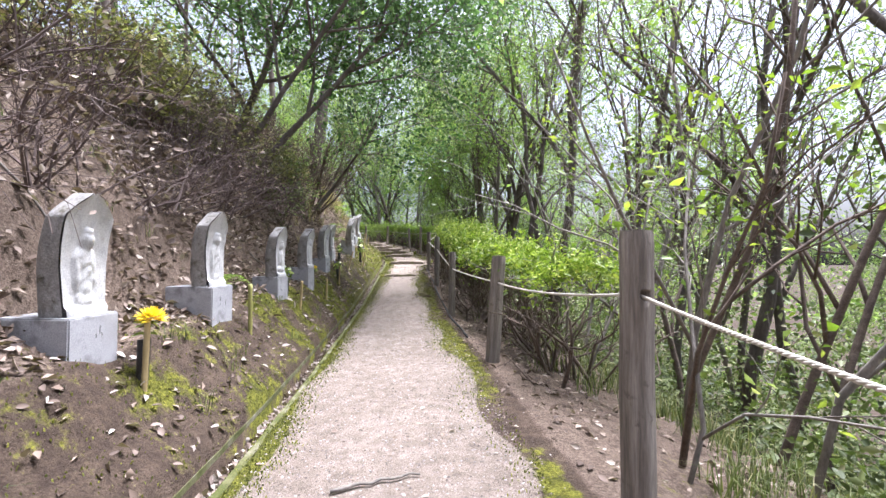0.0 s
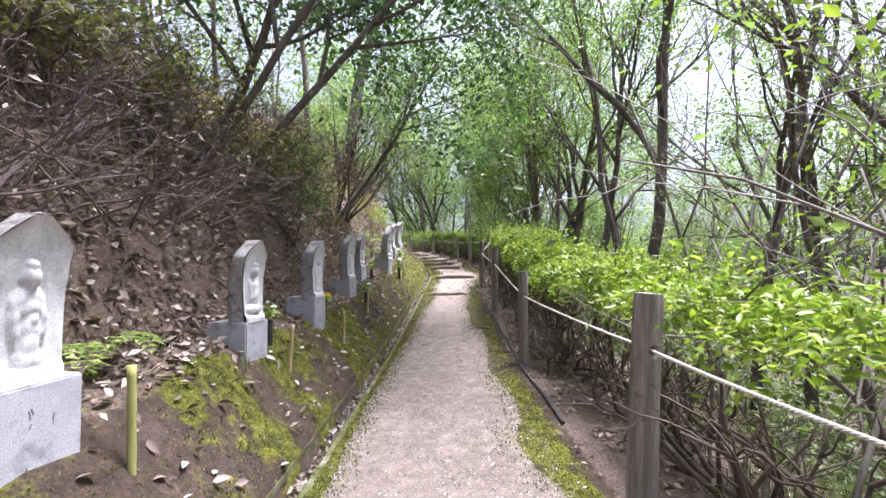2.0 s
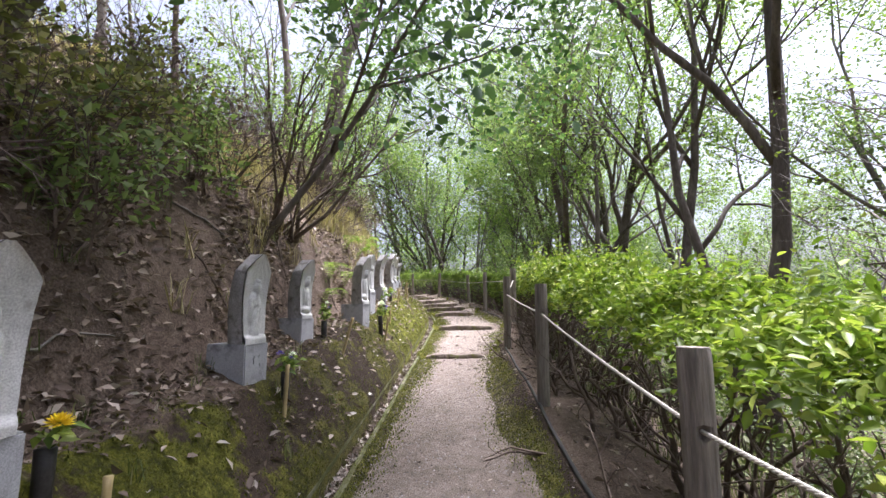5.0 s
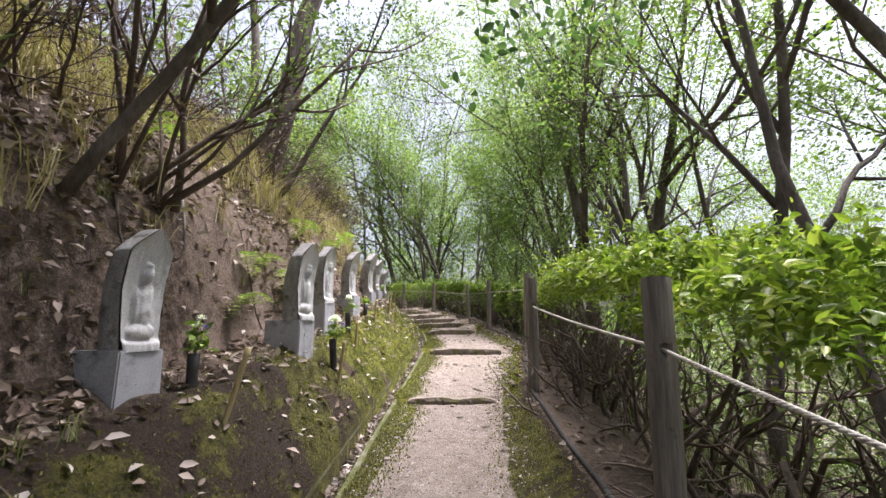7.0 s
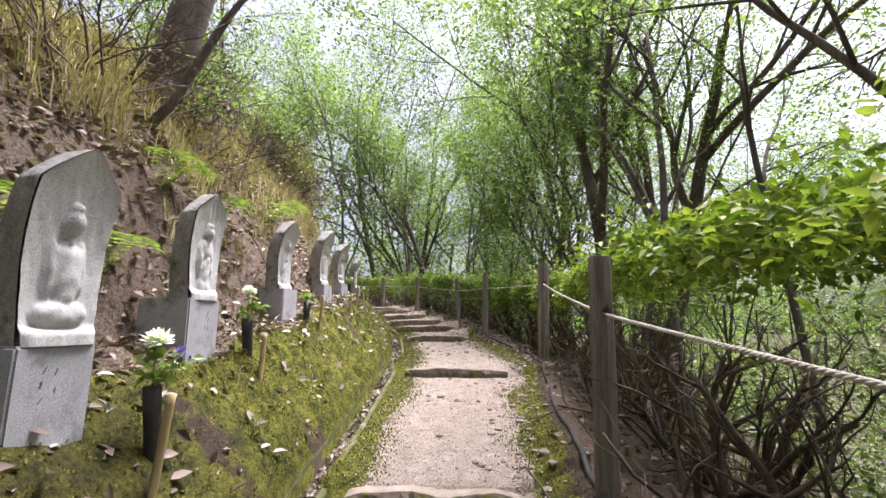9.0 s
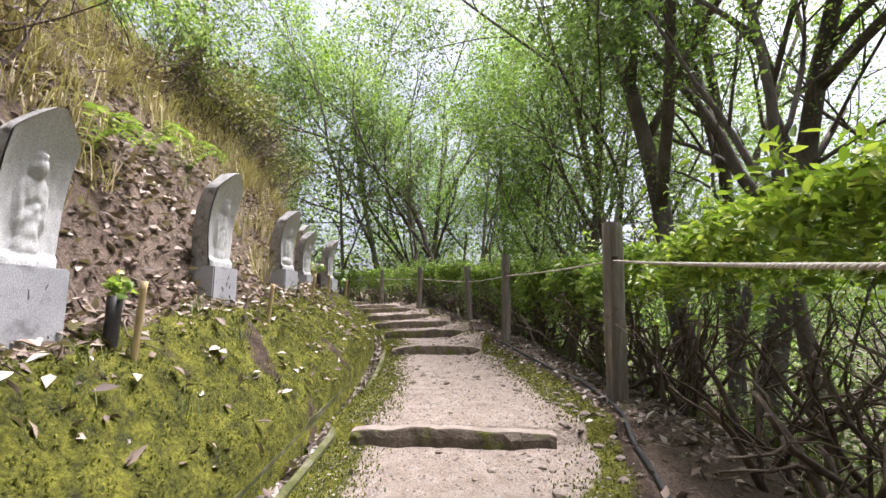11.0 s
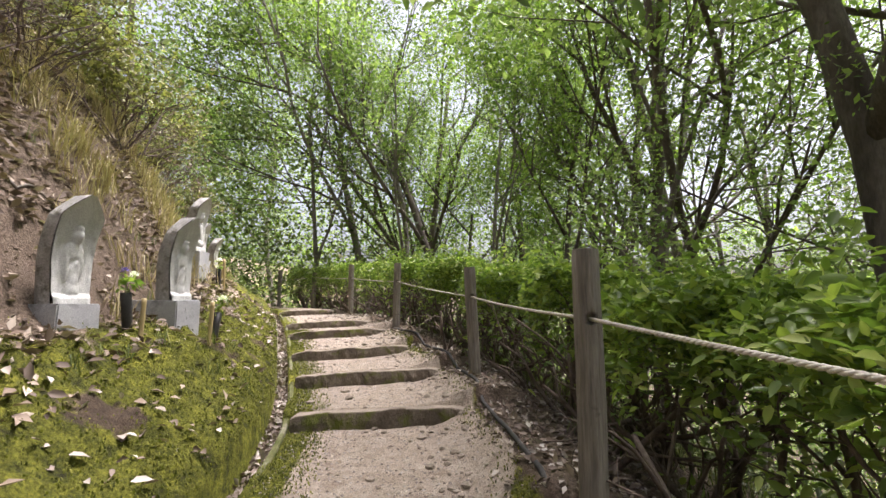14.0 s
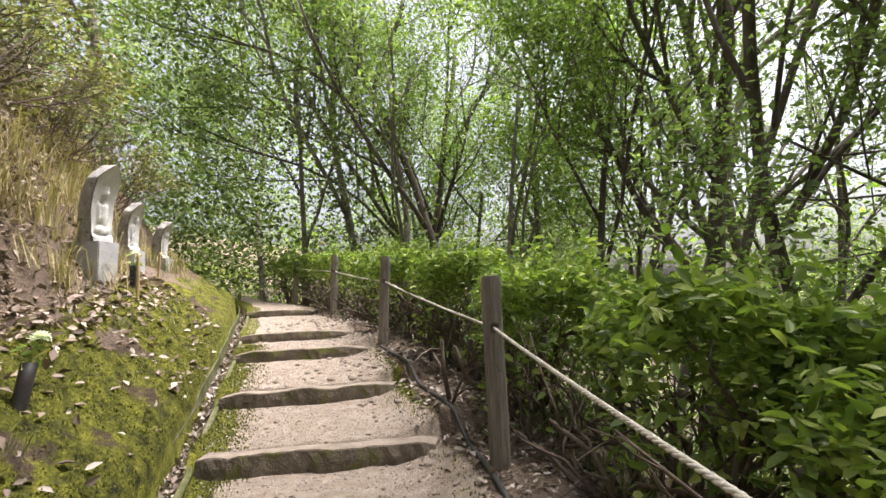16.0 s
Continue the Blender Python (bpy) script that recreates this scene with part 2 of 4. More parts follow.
# ---- plan: all lines run along y ----
PROFILE = [(-40, 0.0), (-10, 0.35), (0, 0.5), (3, 0.58), (5.4, 0.66), (7.7, 0.72), (9.4, 0.78), (12, 1.02), (14, 1.2), (16, 1.38), (18, 1.65),
           (21.7, 1.95), (23.2, 2.1), (24.6, 2.28), (26, 2.5), (27.5, 2.68), (30, 2.86), (36, 3.0), (60, 4.0), (400, 6.0)]
GUTTER = [(-40, -1.0), (0, -1.2), (2.5, -1.27), (4.6, -1.38), (6.9, -1.56), (8.8, -1.71), (11.9, -1.9), (13.1, -1.99), (14.5, -2.09), (15.7, -2.17), (18.66, -2.34), (19.97, -2.53),
          (22.1, -2.98), (23.2, -3.33), (24.16, -3.79), (24.7, -4.08), (26.3, -4.93), (28, -5.9), (30, -7.1), (33, -9.4), (37, -13), (42, -18.5), (60, -40)]
FENCE = [(-40, 1.3), (2.2, 0.95), (5.25, 0.58), (8.44, 0.17), (11.4, -0.15), (14.51, -0.458), (18.75, -0.235), (21.5, -1.06), (24.2, -1.77), (26.9, -3.3), (29.4, -5.0),
         (31.6, -6.9), (33.6, -9.0), (37, -12.4), (42, -17.6), (60, -38)]
STEPS = [(14.87, 0.07), (18.05, 0.10), (21.6, 0.12), (23.28, 0.14), (24.4, 0.14), (25.4, 0.13), (26.6, 0.12), (27.45, 0.12), (29.65, 0.11)]


def along(table, y):
    return float(np.interp(y, [a for a, _ in table], [b for _, b in table]))


def smooth_line(table):
    """The table's line, rounded at its corners."""
    ys = np.arange(-40, 60, 0.25)
    v = np.interp(ys, [a for a, _ in table], [b for _, b in table])
    k = np.hanning(9)
    return ys, np.convolve(np.pad(v, 4, mode="edge"), k / k.sum(), "valid")


GUTTER_LINE, FENCE_LINE = smooth_line(GUTTER), smooth_line(FENCE)


def gutter_x(y):
    return float(np.interp(y, *GUTTER_LINE))


def fence_x(y):
    return float(np.interp(y, *FENCE_LINE))


def skew(x, y):
    """How far the steps' lines run ahead of y at x: they lie across the path."""
    slope = (gutter_x(y + 0.5) - gutter_x(y - 0.5))
    return (x - (gutter_x(y) + fence_x(y)) / 2) * -slope * 0.55


def bow(x, y):
    """How far a step's middle stands out towards the start of the path."""
    g, f = gutter_x(y), fence_x(y)
    return 0.06 * math.sin(math.pi * min(1.0, max(0.0, (x - g) / (f - g))))


def path_z(x, y):
    ye = y - skew(x, y) + bow(x, y)
    ys = [s for s, _ in STEPS]
    z = along(PROFILE, y)
    if ye < ys[0] - 2.5 or ye > ys[-1] + 2.5:
        return z
    knots = [(ys[0] - 2.5, 0.0)]
    for s, r in STEPS:
        knots += [(s + 0.05, -r / 2), (s + 0.07, r / 2)]
    knots.append((ys[-1] + 2.5, 0.0))
    return z + along(knots, ye)


BANK = [(0, 0), (0.015, -0.17), (0.15, -0.17), (0.165, 0.08), (0.3, 0.27), (0.55, 0.6), (0.68, 0.72), (1.02, 0.84), (1.12, 0.98), (1.4, 1.7), (1.9, 2.45), (3, 3.6), (4.5, 4.6), (6, 5.3), (12, 7.0),
        (30, 10), (60, 14), (400, 40)]
BANK_TALL = [(0, 0), (0.015, -0.17), (0.15, -0.17), (0.165, 0.1), (0.3, 0.34), (0.55, 0.68), (0.68, 0.75), (1.1, 0.85), (1.2, 1.3), (1.4, 2.05), (1.8, 2.65), (3, 3.75), (4.5, 4.7), (6, 5.4), (12, 7.2), (30, 10), (60, 14), (400, 40)]
BANK_FAR = [(0, 0), (0.015, -0.17), (0.15, -0.17), (0.165, 0.16), (0.3, 0.33), (0.75, 0.68), (0.9, 0.78), (1.3, 0.98), (1.45, 1.15), (2.0, 2.25), (2.5, 3.0), (3.5, 4.2), (6, 6.2), (12, 8.0), (30, 11), (60, 15), (400, 40)]
VERGE = [(0, 0.0), (9, 0.05), (11.4, 0.2), (14.5, 0.24), (17, 0.05), (19, 0.05), (21.5, 0.17), (24.2, 0.12), (27, 0.1), (30, 0.0)]
SLOPE = [(0, 0), (0.15, -0.02), (0.6, -0.12), (1.5, -0.4), (4, -1.6), (12, -6), (30, -14), (60, -18), (400, -20)]


def n3(x, y, s, seed=0.0):
    return noise.noise((x * s, y * s, seed))


def cut(a, b, t):
    t = min(1.0, max(0.0, (t - a) / (b - a)))
    return t * t * (3 - 2 * t)


def height(x, y):
    g, f = gutter_x(y), fence_x(y)
    if x < g:
        # the lie of the hill across the path, which slants in the bend
        d = (g - x) * (1.0 if y < 24 else 1.0 - 0.3 * cut(24, 29, y))
        d -= 0.1 * cut(0.18, 0.5, d)
        tall = cut(9.6, 12.5, y) * (1 - cut(15.2, 16.8, y))
        far = cut(17.5, 20.5, y)
        b = along(BANK, d) * (1 - tall - far) + along(BANK_TALL, d) * tall + along(BANK_FAR, d) * far
        r = cut(0.16, 0.3, d) * (1 - cut(1.0, 1.4, d)) * (0.13 * abs(n3(x, y, 4.2, 23.0)) + 0.05 * abs(n3(x, y, 9.0, 29.0))) * cut(11, 14, y) + cut(0.15, 0.6, d) * (0.06 * n3(x, y, 1.9) + 0.05 * n3(x, y, 5, 3.0) + 0.025 * n3(x, y, 12, 8.0)) + cut(1.0, 2.4, d) * 0.25 * n3(x, y, 0.7, 5.0)
        return along(PROFILE, y) + b + r
    if x < f:
        w = f - g
        u = (x - g) / w
        z = path_z(x, y) + 0.018 * math.sin(math.pi * u) + 0.012 * n3(x, y, 2.2, 1.0) + 0.006 * n3(x, y, 9, 2.0)
        return z + along(VERGE, y) * (1 - cut(0.05, 0.55, f - x))
    e = x - f
    fade = 1 - cut(0, 0.5, e)
    z = path_z(x, y) * fade + along(PROFILE, y) * (1 - fade) + along(VERGE, y) * (1 - cut(0.3, 1.5, e))
    return z + along(SLOPE, e) + cut(0, 0.3, e) * (0.04 * n3(x, y, 2.5, 4.0)) + cut(0.5, 3, e) * 0.22 * n3(x, y, 0.6, 7.0)


def covers(x, y):
    """Shares of gravel, moss and fallen leaves on the ground."""
    g, f = gutter_x(y), fence_x(y)
    k = 0.5 + 0.5 * n3(x, y, 0.9, 11.0)
    if x < g:
        d = g - x
        bare = cut(9.5, 11, y) * (1 - cut(12.3, 14.5, y))
        mossy = 0.42 + 0.18 * cut(4, 7, y) + 0.2 * cut(11.5, 14, y) + 0.3 * cut(15, 17, y)
        m = mossy * (1 - cut(0.75, 1.15 + 0.5 * cut(18, 21, y), d)) * (1 - 0.6 * bare * cut(0.55, 1.0, d)) * (0.5 + 0.75 * k + 1.0 * n3(x, y, 2.4, 15.0))
        if d < 0.1:
            return 0.0, 0.12, 0.9
        return 0.0, m, cut(0.6, 1.0, d) * (0.9 - 0.5 * bare) + 0.12
    if x < f + 0.1:
        w = f - g
        left, right = x - g, f - x
        edge_l = 0.12 + 0.14 * cut(9, 13, y) + 0.1 * n3(x, y, 0.8, 21.0)
        edge_r = 0.4 + 0.22 * n3(x, y, 0.9, 31.0) - 0.26 * cut(20, 23, y)
        gr = cut(edge_l - 0.1, edge_l + 0.1, left) * cut(edge_r - 0.12, edge_r + 0.12, right)
        m = (1 - cut(edge_l, edge_l + 0.25, left)) * 0.95 + (1 - cut(edge_r - 0.05, edge_r + 0.3, right)) * cut(0.02, 0.22, right) * (0.1 + 1.1 * k)
        return gr, min(1.0, m), (1 - cut(0.0, 0.2, right)) * 0.75
    return 0.0, 0.12 + 0.3 * k, 0.6 - 0.35 * cut(2, 5, x - f)


def mesh_of(name, verts, faces, material, smooth=False):
    me = bpy.data.meshes.new(name)
    me.from_pydata([tuple(map(float, v)) for v in verts], [], [tuple(map(int, q)) for q in faces])
    me.materials.append(material)
    if smooth:
        me.polygons.foreach_set("use_smooth", [True] * len(me.polygons))
    me.update()
    return me


def part_mesh(name, me, parent, label=""):
    ob = new(name, me)
    ob.parent = parent
    return tagged(ob, label)


def part(name, bm, material, parent, label=""):
    me = bpy.data.meshes.new(name)
    bm.to_mesh(me)
    bm.free()
    me.materials.append(material)
    return part_mesh(name, me, parent, label)


def thing(name, at, label, category, group="", kind="", turn=0.0):
    e = new(name)
    e.empty_display_size = 0.1
    e.matrix_world = pose(*at, 0, 0, turn)
    return tagged(e, label, category, group, kind)


def spread(fine_from, fine_to, step, reach, grow=1.22):
    v = list(np.arange(fine_from, fine_to + step / 2, step))
    s, lo, hi = step, v[0], v[-1]
    while lo > -reach or hi < reach:
        s *= grow
        if lo > -reach:
            lo -= s
            v.insert(0, lo)
        if hi < reach:
            hi += s
            v.append(hi)
    return v


def build_ground():
    """One sheet to the horizon, fine about the path."""
    us = sorted(spread(-4.2, 3.2, 0.07, 900, 1.16) + [-0.165, -0.15, -0.015, 0.0])
    vs = sorted(spread(-1.5, 31, 0.1, 900, 1.16) + [y + k * 0.025 for y, _ in STEPS for k in range(-6, 14) if k % 4])
    verts, cover, soil = [], [], []
    for v in vs:
        g = gutter_x(min(v, 42))
        for u in us:
            x = g + u
            verts.append((x, v, height(x, v)))
            cover.append((*covers(x, v), 1.0))
            # red: bank shade put into the colour, and a darker valley floor; green: sand
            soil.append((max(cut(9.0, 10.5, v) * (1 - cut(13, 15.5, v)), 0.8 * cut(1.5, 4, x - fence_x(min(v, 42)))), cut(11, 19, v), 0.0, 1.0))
    n = len(us)
    faces = [(a * n + b, a * n + b + 1, (a + 1) * n + b + 1, (a + 1) * n + b) for a in range(len(vs) - 1) for b in range(n - 1)]
    me = mesh_of("ground", verts, faces, M_ground, True)
    att = me.color_attributes.new("cover", "FLOAT_COLOR", "POINT")
    att.data.foreach_set("color", np.array(cover, np.float32).ravel())
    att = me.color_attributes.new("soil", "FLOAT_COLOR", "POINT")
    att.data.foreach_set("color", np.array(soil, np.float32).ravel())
    tagged(new("ground", me), "brown soil hillside with a pale gravel footpath and moss", "ground", kind="structure")


build_ground()


# ---- shapes ----
def tube(verts, faces, pts, radii, n=6, cap=True):
    """Sweeps a ring along pts and adds it to verts and faces."""
    start = len(verts)
    up = Vector((0.31, 0.17, 0.93))
    pts = [Vector(p) for p in pts]
    for k, p in enumerate(pts):
        d = (pts[min(k + 1, len(pts) - 1)] - pts[max(k - 1, 0)]).normalized()
        a = d.cross(up)
        if a.length < 0.1:
            a = d.cross(Vector((1, 0, 0)))
        a.normalize()
        b = d.cross(a)
        for j in range(n):
            w = 2 * math.pi * j / n
            verts.append(p + (a * math.cos(w) + b * math.sin(w)) * radii[k])
    for k in range(len(pts) - 1):
        for j in range(n):
            j2 = (j + 1) % n
            faces.append((start + k * n + j, start + k * n + j2, start + (k + 1) * n + j2, start + (k + 1) * n + j))
    if cap and n > 3:
        faces.append(tuple(start + (len(pts) - 1) * n + j for j in range(n)))
        faces.append(tuple(start + n - 1 - j for j in range(n)))


def leaf_cloud(name, centres, size, material, rng, lean=0.6, long=1.9, face_up=0.5, ways=None, fine=False):
    """Many folded leaves: diamonds of two triangles, or finer ones of two quads with an oval outline."""
    c = np.asarray(centres, float)
    n = len(c)
    d = rng.normal(size=(n, 3))
    d[:, 2] *= lean
    if ways is not None:
        d = d * 0.5 + ways
    d /= np.linalg.norm(d, axis=1)[:, None] + 1e-9
    nn = rng.normal(size=(n, 3)) * (1 - face_up)
    nn[:, 2] += face_up
    s = np.cross(d, nn)
    s /= np.linalg.norm(s, axis=1)[:, None] + 1e-9
    up = np.cross(s, d)
    z = size * rng.uniform(0.6, 1.35, n)[:, None]
    half = z / long * 0.5
    a, t = c, c + d * z - up * z * 0.12
    mid = c + d * z * 0.45
    l, r = mid + s * half + up * half * 0.35, mid - s * half + up * half * 0.35
    i = np.arange(n)[:, None]
    if fine:
        l1, r1 = c + d * z * 0.25 + (s + up * 0.35) * half, c + d * z * 0.25 + (up * 0.35 - s) * half
        l2, r2 = c + d * z * 0.62 + (s + up * 0.25) * half * 0.9, c + d * z * 0.62 + (up * 0.25 - s) * half * 0.9
        v = np.stack([a, l1, l2, t, r2, r1], 1).reshape(-1, 3)
        f, m = np.concatenate([i * 6 + [[0, 3, 2, 1]], i * 6 + [[0, 5, 4, 3]]], 0), 4
    else:
        v = np.stack([a, l, t, r], 1).reshape(-1, 3)
        f, m = np.concatenate([i * 4 + [[0, 2, 1]], i * 4 + [[0, 3, 2]]], 0), 3
    me = bpy.data.meshes.new(name)
    me.vertices.add(len(v))
    me.vertices.foreach_set("co", v.astype(np.float32).ravel())
    me.loops.add(len(f) * m)
    me.loops.foreach_set("vertex_index", f.astype(np.int32).ravel())
    me.polygons.add(len(f))
    me.polygons.foreach_set("loop_start", (np.arange(len(f)) * m).astype(np.int32))
    me.materials.append(material)
    me.update(calc_edges=True)
    me.validate()
    return me


def blades(name, roots, length, width, material, rng, droop=0.5):
    """Grass blades, each a bent strip of three triangles."""
    c = np.asarray(roots, float)
    n = len(c)
    w = rng.uniform(0, 2 * np.pi, n)
    out = np.stack([np.cos(w), np.sin(w), np.zeros(n)], 1)
    side = np.stack([-np.sin(w), np.cos(w), np.zeros(n)], 1)
    L = length * rng.uniform(0.5, 1.3, n)[:, None]
    lean = rng.uniform(0.15, 1.0, n)[:, None] * droop
    upz = np.array([[0, 0, 1.0]])
    p1 = c + upz * L * 0.6 + out * L * lean * 0.4
    p2 = c + upz * L * (0.95 - 0.4 * lean) + out * L * lean
    h = side * width * 0.5
    v = np.stack([c - h, c + h, p1 - h * 0.8, p1 + h * 0.8, p2], 1).reshape(-1, 3)
    i = np.arange(n)[:, None] * 5
    f = np.concatenate([i + [[0, 1, 3]], i + [[0, 3, 2]], i + [[2, 3, 4]]], 0)
    return mesh_of(name, v, f, material)


def chain(p, d, length, r0, r1, rng, wob=0.2, k=6, rise=0.0):
    pts, rad = [Vector(p)], [r0]
    d = Vector(d).normalized()
    for j in range(k):
        d = (d + Vector(rng.normal(size=3)) * wob + Vector((0, 0, rise))).normalized()
        pts.append(pts[-1] + d * (length / k))
        rad.append(r0 + (r1 - r0) * (j + 1) / k)
    return pts, rad, d


def grow(verts, faces, tips, p, d, length, r, level, rng, fork=3, wob=0.16, rise=0.03, shrink=0.62, wide=0.8, start=0.35):
    n = 9 if r > 0.07 else 6 if r > 0.02 else 4 if r > 0.008 else 3
    pts, rad, _ = chain(p, d, length, r, max(r * (0.45 if level else 0.3), 0.002), rng, wob, 7 if r > 0.04 else 4 if level else 3, rise)
    tube(verts, faces, pts, rad, n)
    if level == 0:
        tips += pts[1:]
        return
    for j in range(fork):
        f = start + (1 - start) * (j + rng.uniform(0.2, 0.9)) / fork
        k = min(len(pts) - 2, int(f * (len(pts) - 1)))
        q = pts[k].lerp(pts[k + 1], f * (len(pts) - 1) - k)
        ax = (pts[k + 1] - pts[k]).normalized()
        s = Vector(rng.normal(size=3))
        s = (s - ax * s.dot(ax)).normalized()
        grow(verts, faces, tips, q, ax + s * wide, length * shrink * rng.uniform(0.7, 1.15), rad[k] * 0.62, level - 1, rng, fork, wob * 1.1, rise, shrink, wide, 0.25)


def cluster(tips, per, radius, rng):
    t = np.array([tuple(q) for q in tips])
    c = np.repeat(t, per, 0)
    return c + rng.normal(size=c.shape) * radius


# ---- fence ----
def post_mesh(seed, h=1.19, r=0.085, bury=0.25):
    rng = np.random.default_rng(seed)
    n = 56
    verts, faces = [], []
    hole = h - 0.31
    ph = rng.uniform(0, 6, 4)
    levels = sorted([-bury + (h + bury) * k / 36 for k in range(37)] + [hole + q for q in (-0.03, -0.024, -0.015, -0.006, 0.006, 0.015, 0.024, 0.03)])
    rings = len(levels) - 1
    for k, z in enumerate(levels):
        for j in range(n):
            w = 2 * math.pi * j / n
            q = r * (1 + 0.03 * math.sin(3 * w + ph[0]) + 0.022 * math.sin(7 * w + ph[1] + z * 0.8) + 0.02 * math.sin(z * 7 + ph[2] + w))
            q += 0.004 * noise.noise((math.cos(w) * 3, math.sin(w) * 3, z * 2 + seed))
            if k == rings:
                q *= 0.94
            for side in (0.0, math.pi):
                a = (w - side + math.pi) % (2 * math.pi) - math.pi
                if math.hypot(a * r, z - hole) < 0.026:
                    q = r * 0.35
            verts.append((q * math.sin(w), -q * math.cos(w), z))
    for k in range(rings):
        for j in range(n):
            faces.append((k * n + j, k * n + (j + 1) % n, (k + 1) * n + (j + 1) % n, (k + 1) * n + j))
    body = mesh_of("post_body", verts, faces, M_post, True)
    top = [(q[0], q[1], q[2] + 0.002) for q in verts[-n:]]
    top.append((0, 0, h + 0.006))
    cap = mesh_of("post_top", top, [(j, (j + 1) % n, n) for j in range(n)], M_endgrain)
    return body, cap


# place along the path, height of the top, leans
POSTS = [(-0.9, 1.86, 0, 0), (2.2, 2.01, 0.5, 1.0), (5.25, 1.9, 4.0, 0.5), (8.44, 1.98, 0.5, 0.5), (11.4, 2.39, 0.5, 0.5), (14.51, 2.69, 0.5, 0.5), (18.75, 3.2, 0.8, -0.5), (21.5, 3.33, 0.3, 0.8),
         (24.2, 3.46, -2.5, 1.0), (26.9, 3.75, 1.0, 0.0), (29.4, 3.95, 0, 0), (31.6, 4.1, 1, 0), (33.6, 4.15, 0, 1)]
HOLES = []
for i, (py, top_z, lean_x, lean_y) in enumerate(POSTS):
    px = along(FENCE, py)
    pz = height(px, py)
    tall = top_z - pz
    p = thing("fence_post", (px, py, pz), "weathered grey round wooden fence post with a rope hole", "post", "rope fence posts")
    p.matrix_world = pose(px, py, pz, -lean_y, lean_x, 6 * (i % 3))
    b, c = post_mesh(i + 1, tall, 0.08 if i < 3 or i == 6 else 0.062)
    part_mesh("post_body", b, p)
    part_mesh("post_top", c, p, "flat sawn end grain")
    HOLES.append(p.matrix_world @ Vector((0, 0, tall - 0.31)))


def rope_mesh(a, b, sag):
    """Three twisted strands from hole to hole."""
    verts, faces = [], []
    length = (b - a).length
    n = int(length / 0.011)
    axis = (b - a).normalized()
    side = axis.cross(Vector((0, 0, 1))).normalized()
    up = side.cross(axis)
    for s in range(3):
        pts = []
        for k in range(n + 1):
            f = k / n
            w = 2 * math.pi * (s / 3 + f * length / 0.075)
            pts.append(a.lerp(b, f) - Vector((0, 0, 4 * sag * f * (1 - f))) + (side * math.cos(w) + up * math.sin(w)) * 0.0045)
        tube(verts, faces, pts, [0.0054] * (n + 1), 5)
    return mesh_of("rope", verts, faces, M_rope, True)


for a, b in zip(HOLES[:-1], HOLES[1:]):
    tagged(new("rope", rope_mesh(a, b, 0.05 if a.y < 5 else 0.018)), "twisted cream fibre rope strung slack between fence posts", "rope", "fence ropes")

# ---- gutter, steps, pipe ----


def strip(name, ys, offset, wide, tall, material, label):
    """A low concrete kerb that follows the gutter."""
    prof = [(-wide / 2, -0.16), (-wide / 2, tall - 0.012), (-wide / 2 + 0.01, tall), (wide / 2 - 0.01, tall), (wide / 2, tall - 0.012), (wide / 2, -0.16)]
    verts, faces = [], []
    for y in ys:
        x = gutter_x(y) + offset
        for dx, dz in prof:
            verts.append((x + dx, y, path_z(gutter_x(y) + 0.15, y) * 0.4 + along(PROFILE, y) * 0.6 + dz + 0.008 * n3(x, y, 5, 9.0)))
    m = len(prof)
    for k in range(len(ys) - 1):
        for j in range(m - 1):
            faces.append((k * m + j, (k + 1) * m + j, (k + 1) * m + j + 1, k * m + j + 1))
    tagged(new(name, mesh_of(name, verts, faces, material, False)), label, "gutter edge", kind="structure")


strip("gutter_edge_path_side", np.arange(-6, 31, 0.12), 0.028, 0.05, 0.012, M_concrete, "mossy concrete edge of a narrow drainage gutter")
strip("gutter_edge_bank_side", np.arange(-6, 31, 0.12), -0.172, 0.024, 0.05, M_concrete, "mossy concrete edge of a gutter below the bank")


def step_edge(y, rise, seed):
    """An earth step: a bowed, worn riser across the path."""
    rng = np.random.default_rng(seed)
    g, f = gutter_x(y), fence_x(y)
    x0, x1 = g + 0.16 + 0.05 * rng.uniform(), f - 0.42 - 0.1 * rng.uniform() + 0.16 * cut(20, 23, y)
    n = 28
    verts, faces = [], []
    for k in range(n + 1):
        u = k / n
        x = x0 + (x1 - x0) * u
        yy = y + skew(x, y) - bow(x, y) - 0.03 + 0.035 * n3(x, y, 4, 40 + seed) + 0.015 * n3(x, y, 13, 45 + seed)
        zt = along(PROFILE, yy) + rise / 2 + 0.02 * math.sin(math.pi * (x - g) / (f - g)) + 0.004
        worn = 0.022 * n3(x, y, 4, 50 + seed) + 0.008 * n3(x, y, 15, 55 + seed) - 0.03 * (abs(2 * u - 1) ** 6)
        for dy, dz in ((0.22, -0.01), (0.03, 0.002 + worn), (0.004, -0.002 + worn), (-0.002, -0.012 + worn), (-0.012 + 0.006 * rng.normal(), -rise * 0.55), (-0.02, -rise - 0.06)):
            verts.append((x, yy + dy, zt + dz))
    m = 6
    for k in range(n):
        for j in range(m - 1):
            faces.append((k * m + j, k * m + j + 1, (k + 1) * m + j + 1, (k + 1) * m + j))
    me = mesh_of("path_step", verts, faces, M_riser, False)
    me.materials.append(M_tread)
    me.polygons.foreach_set("material_index", [1 if k % (m - 1) < 2 else 0 for k in range(len(faces))])
    tagged(new("path_step", me), "low worn earth step edge across the gravel path", "step", "path steps")


for i, (y, rise) in enumerate(STEPS):
    step_edge(y, rise, i)

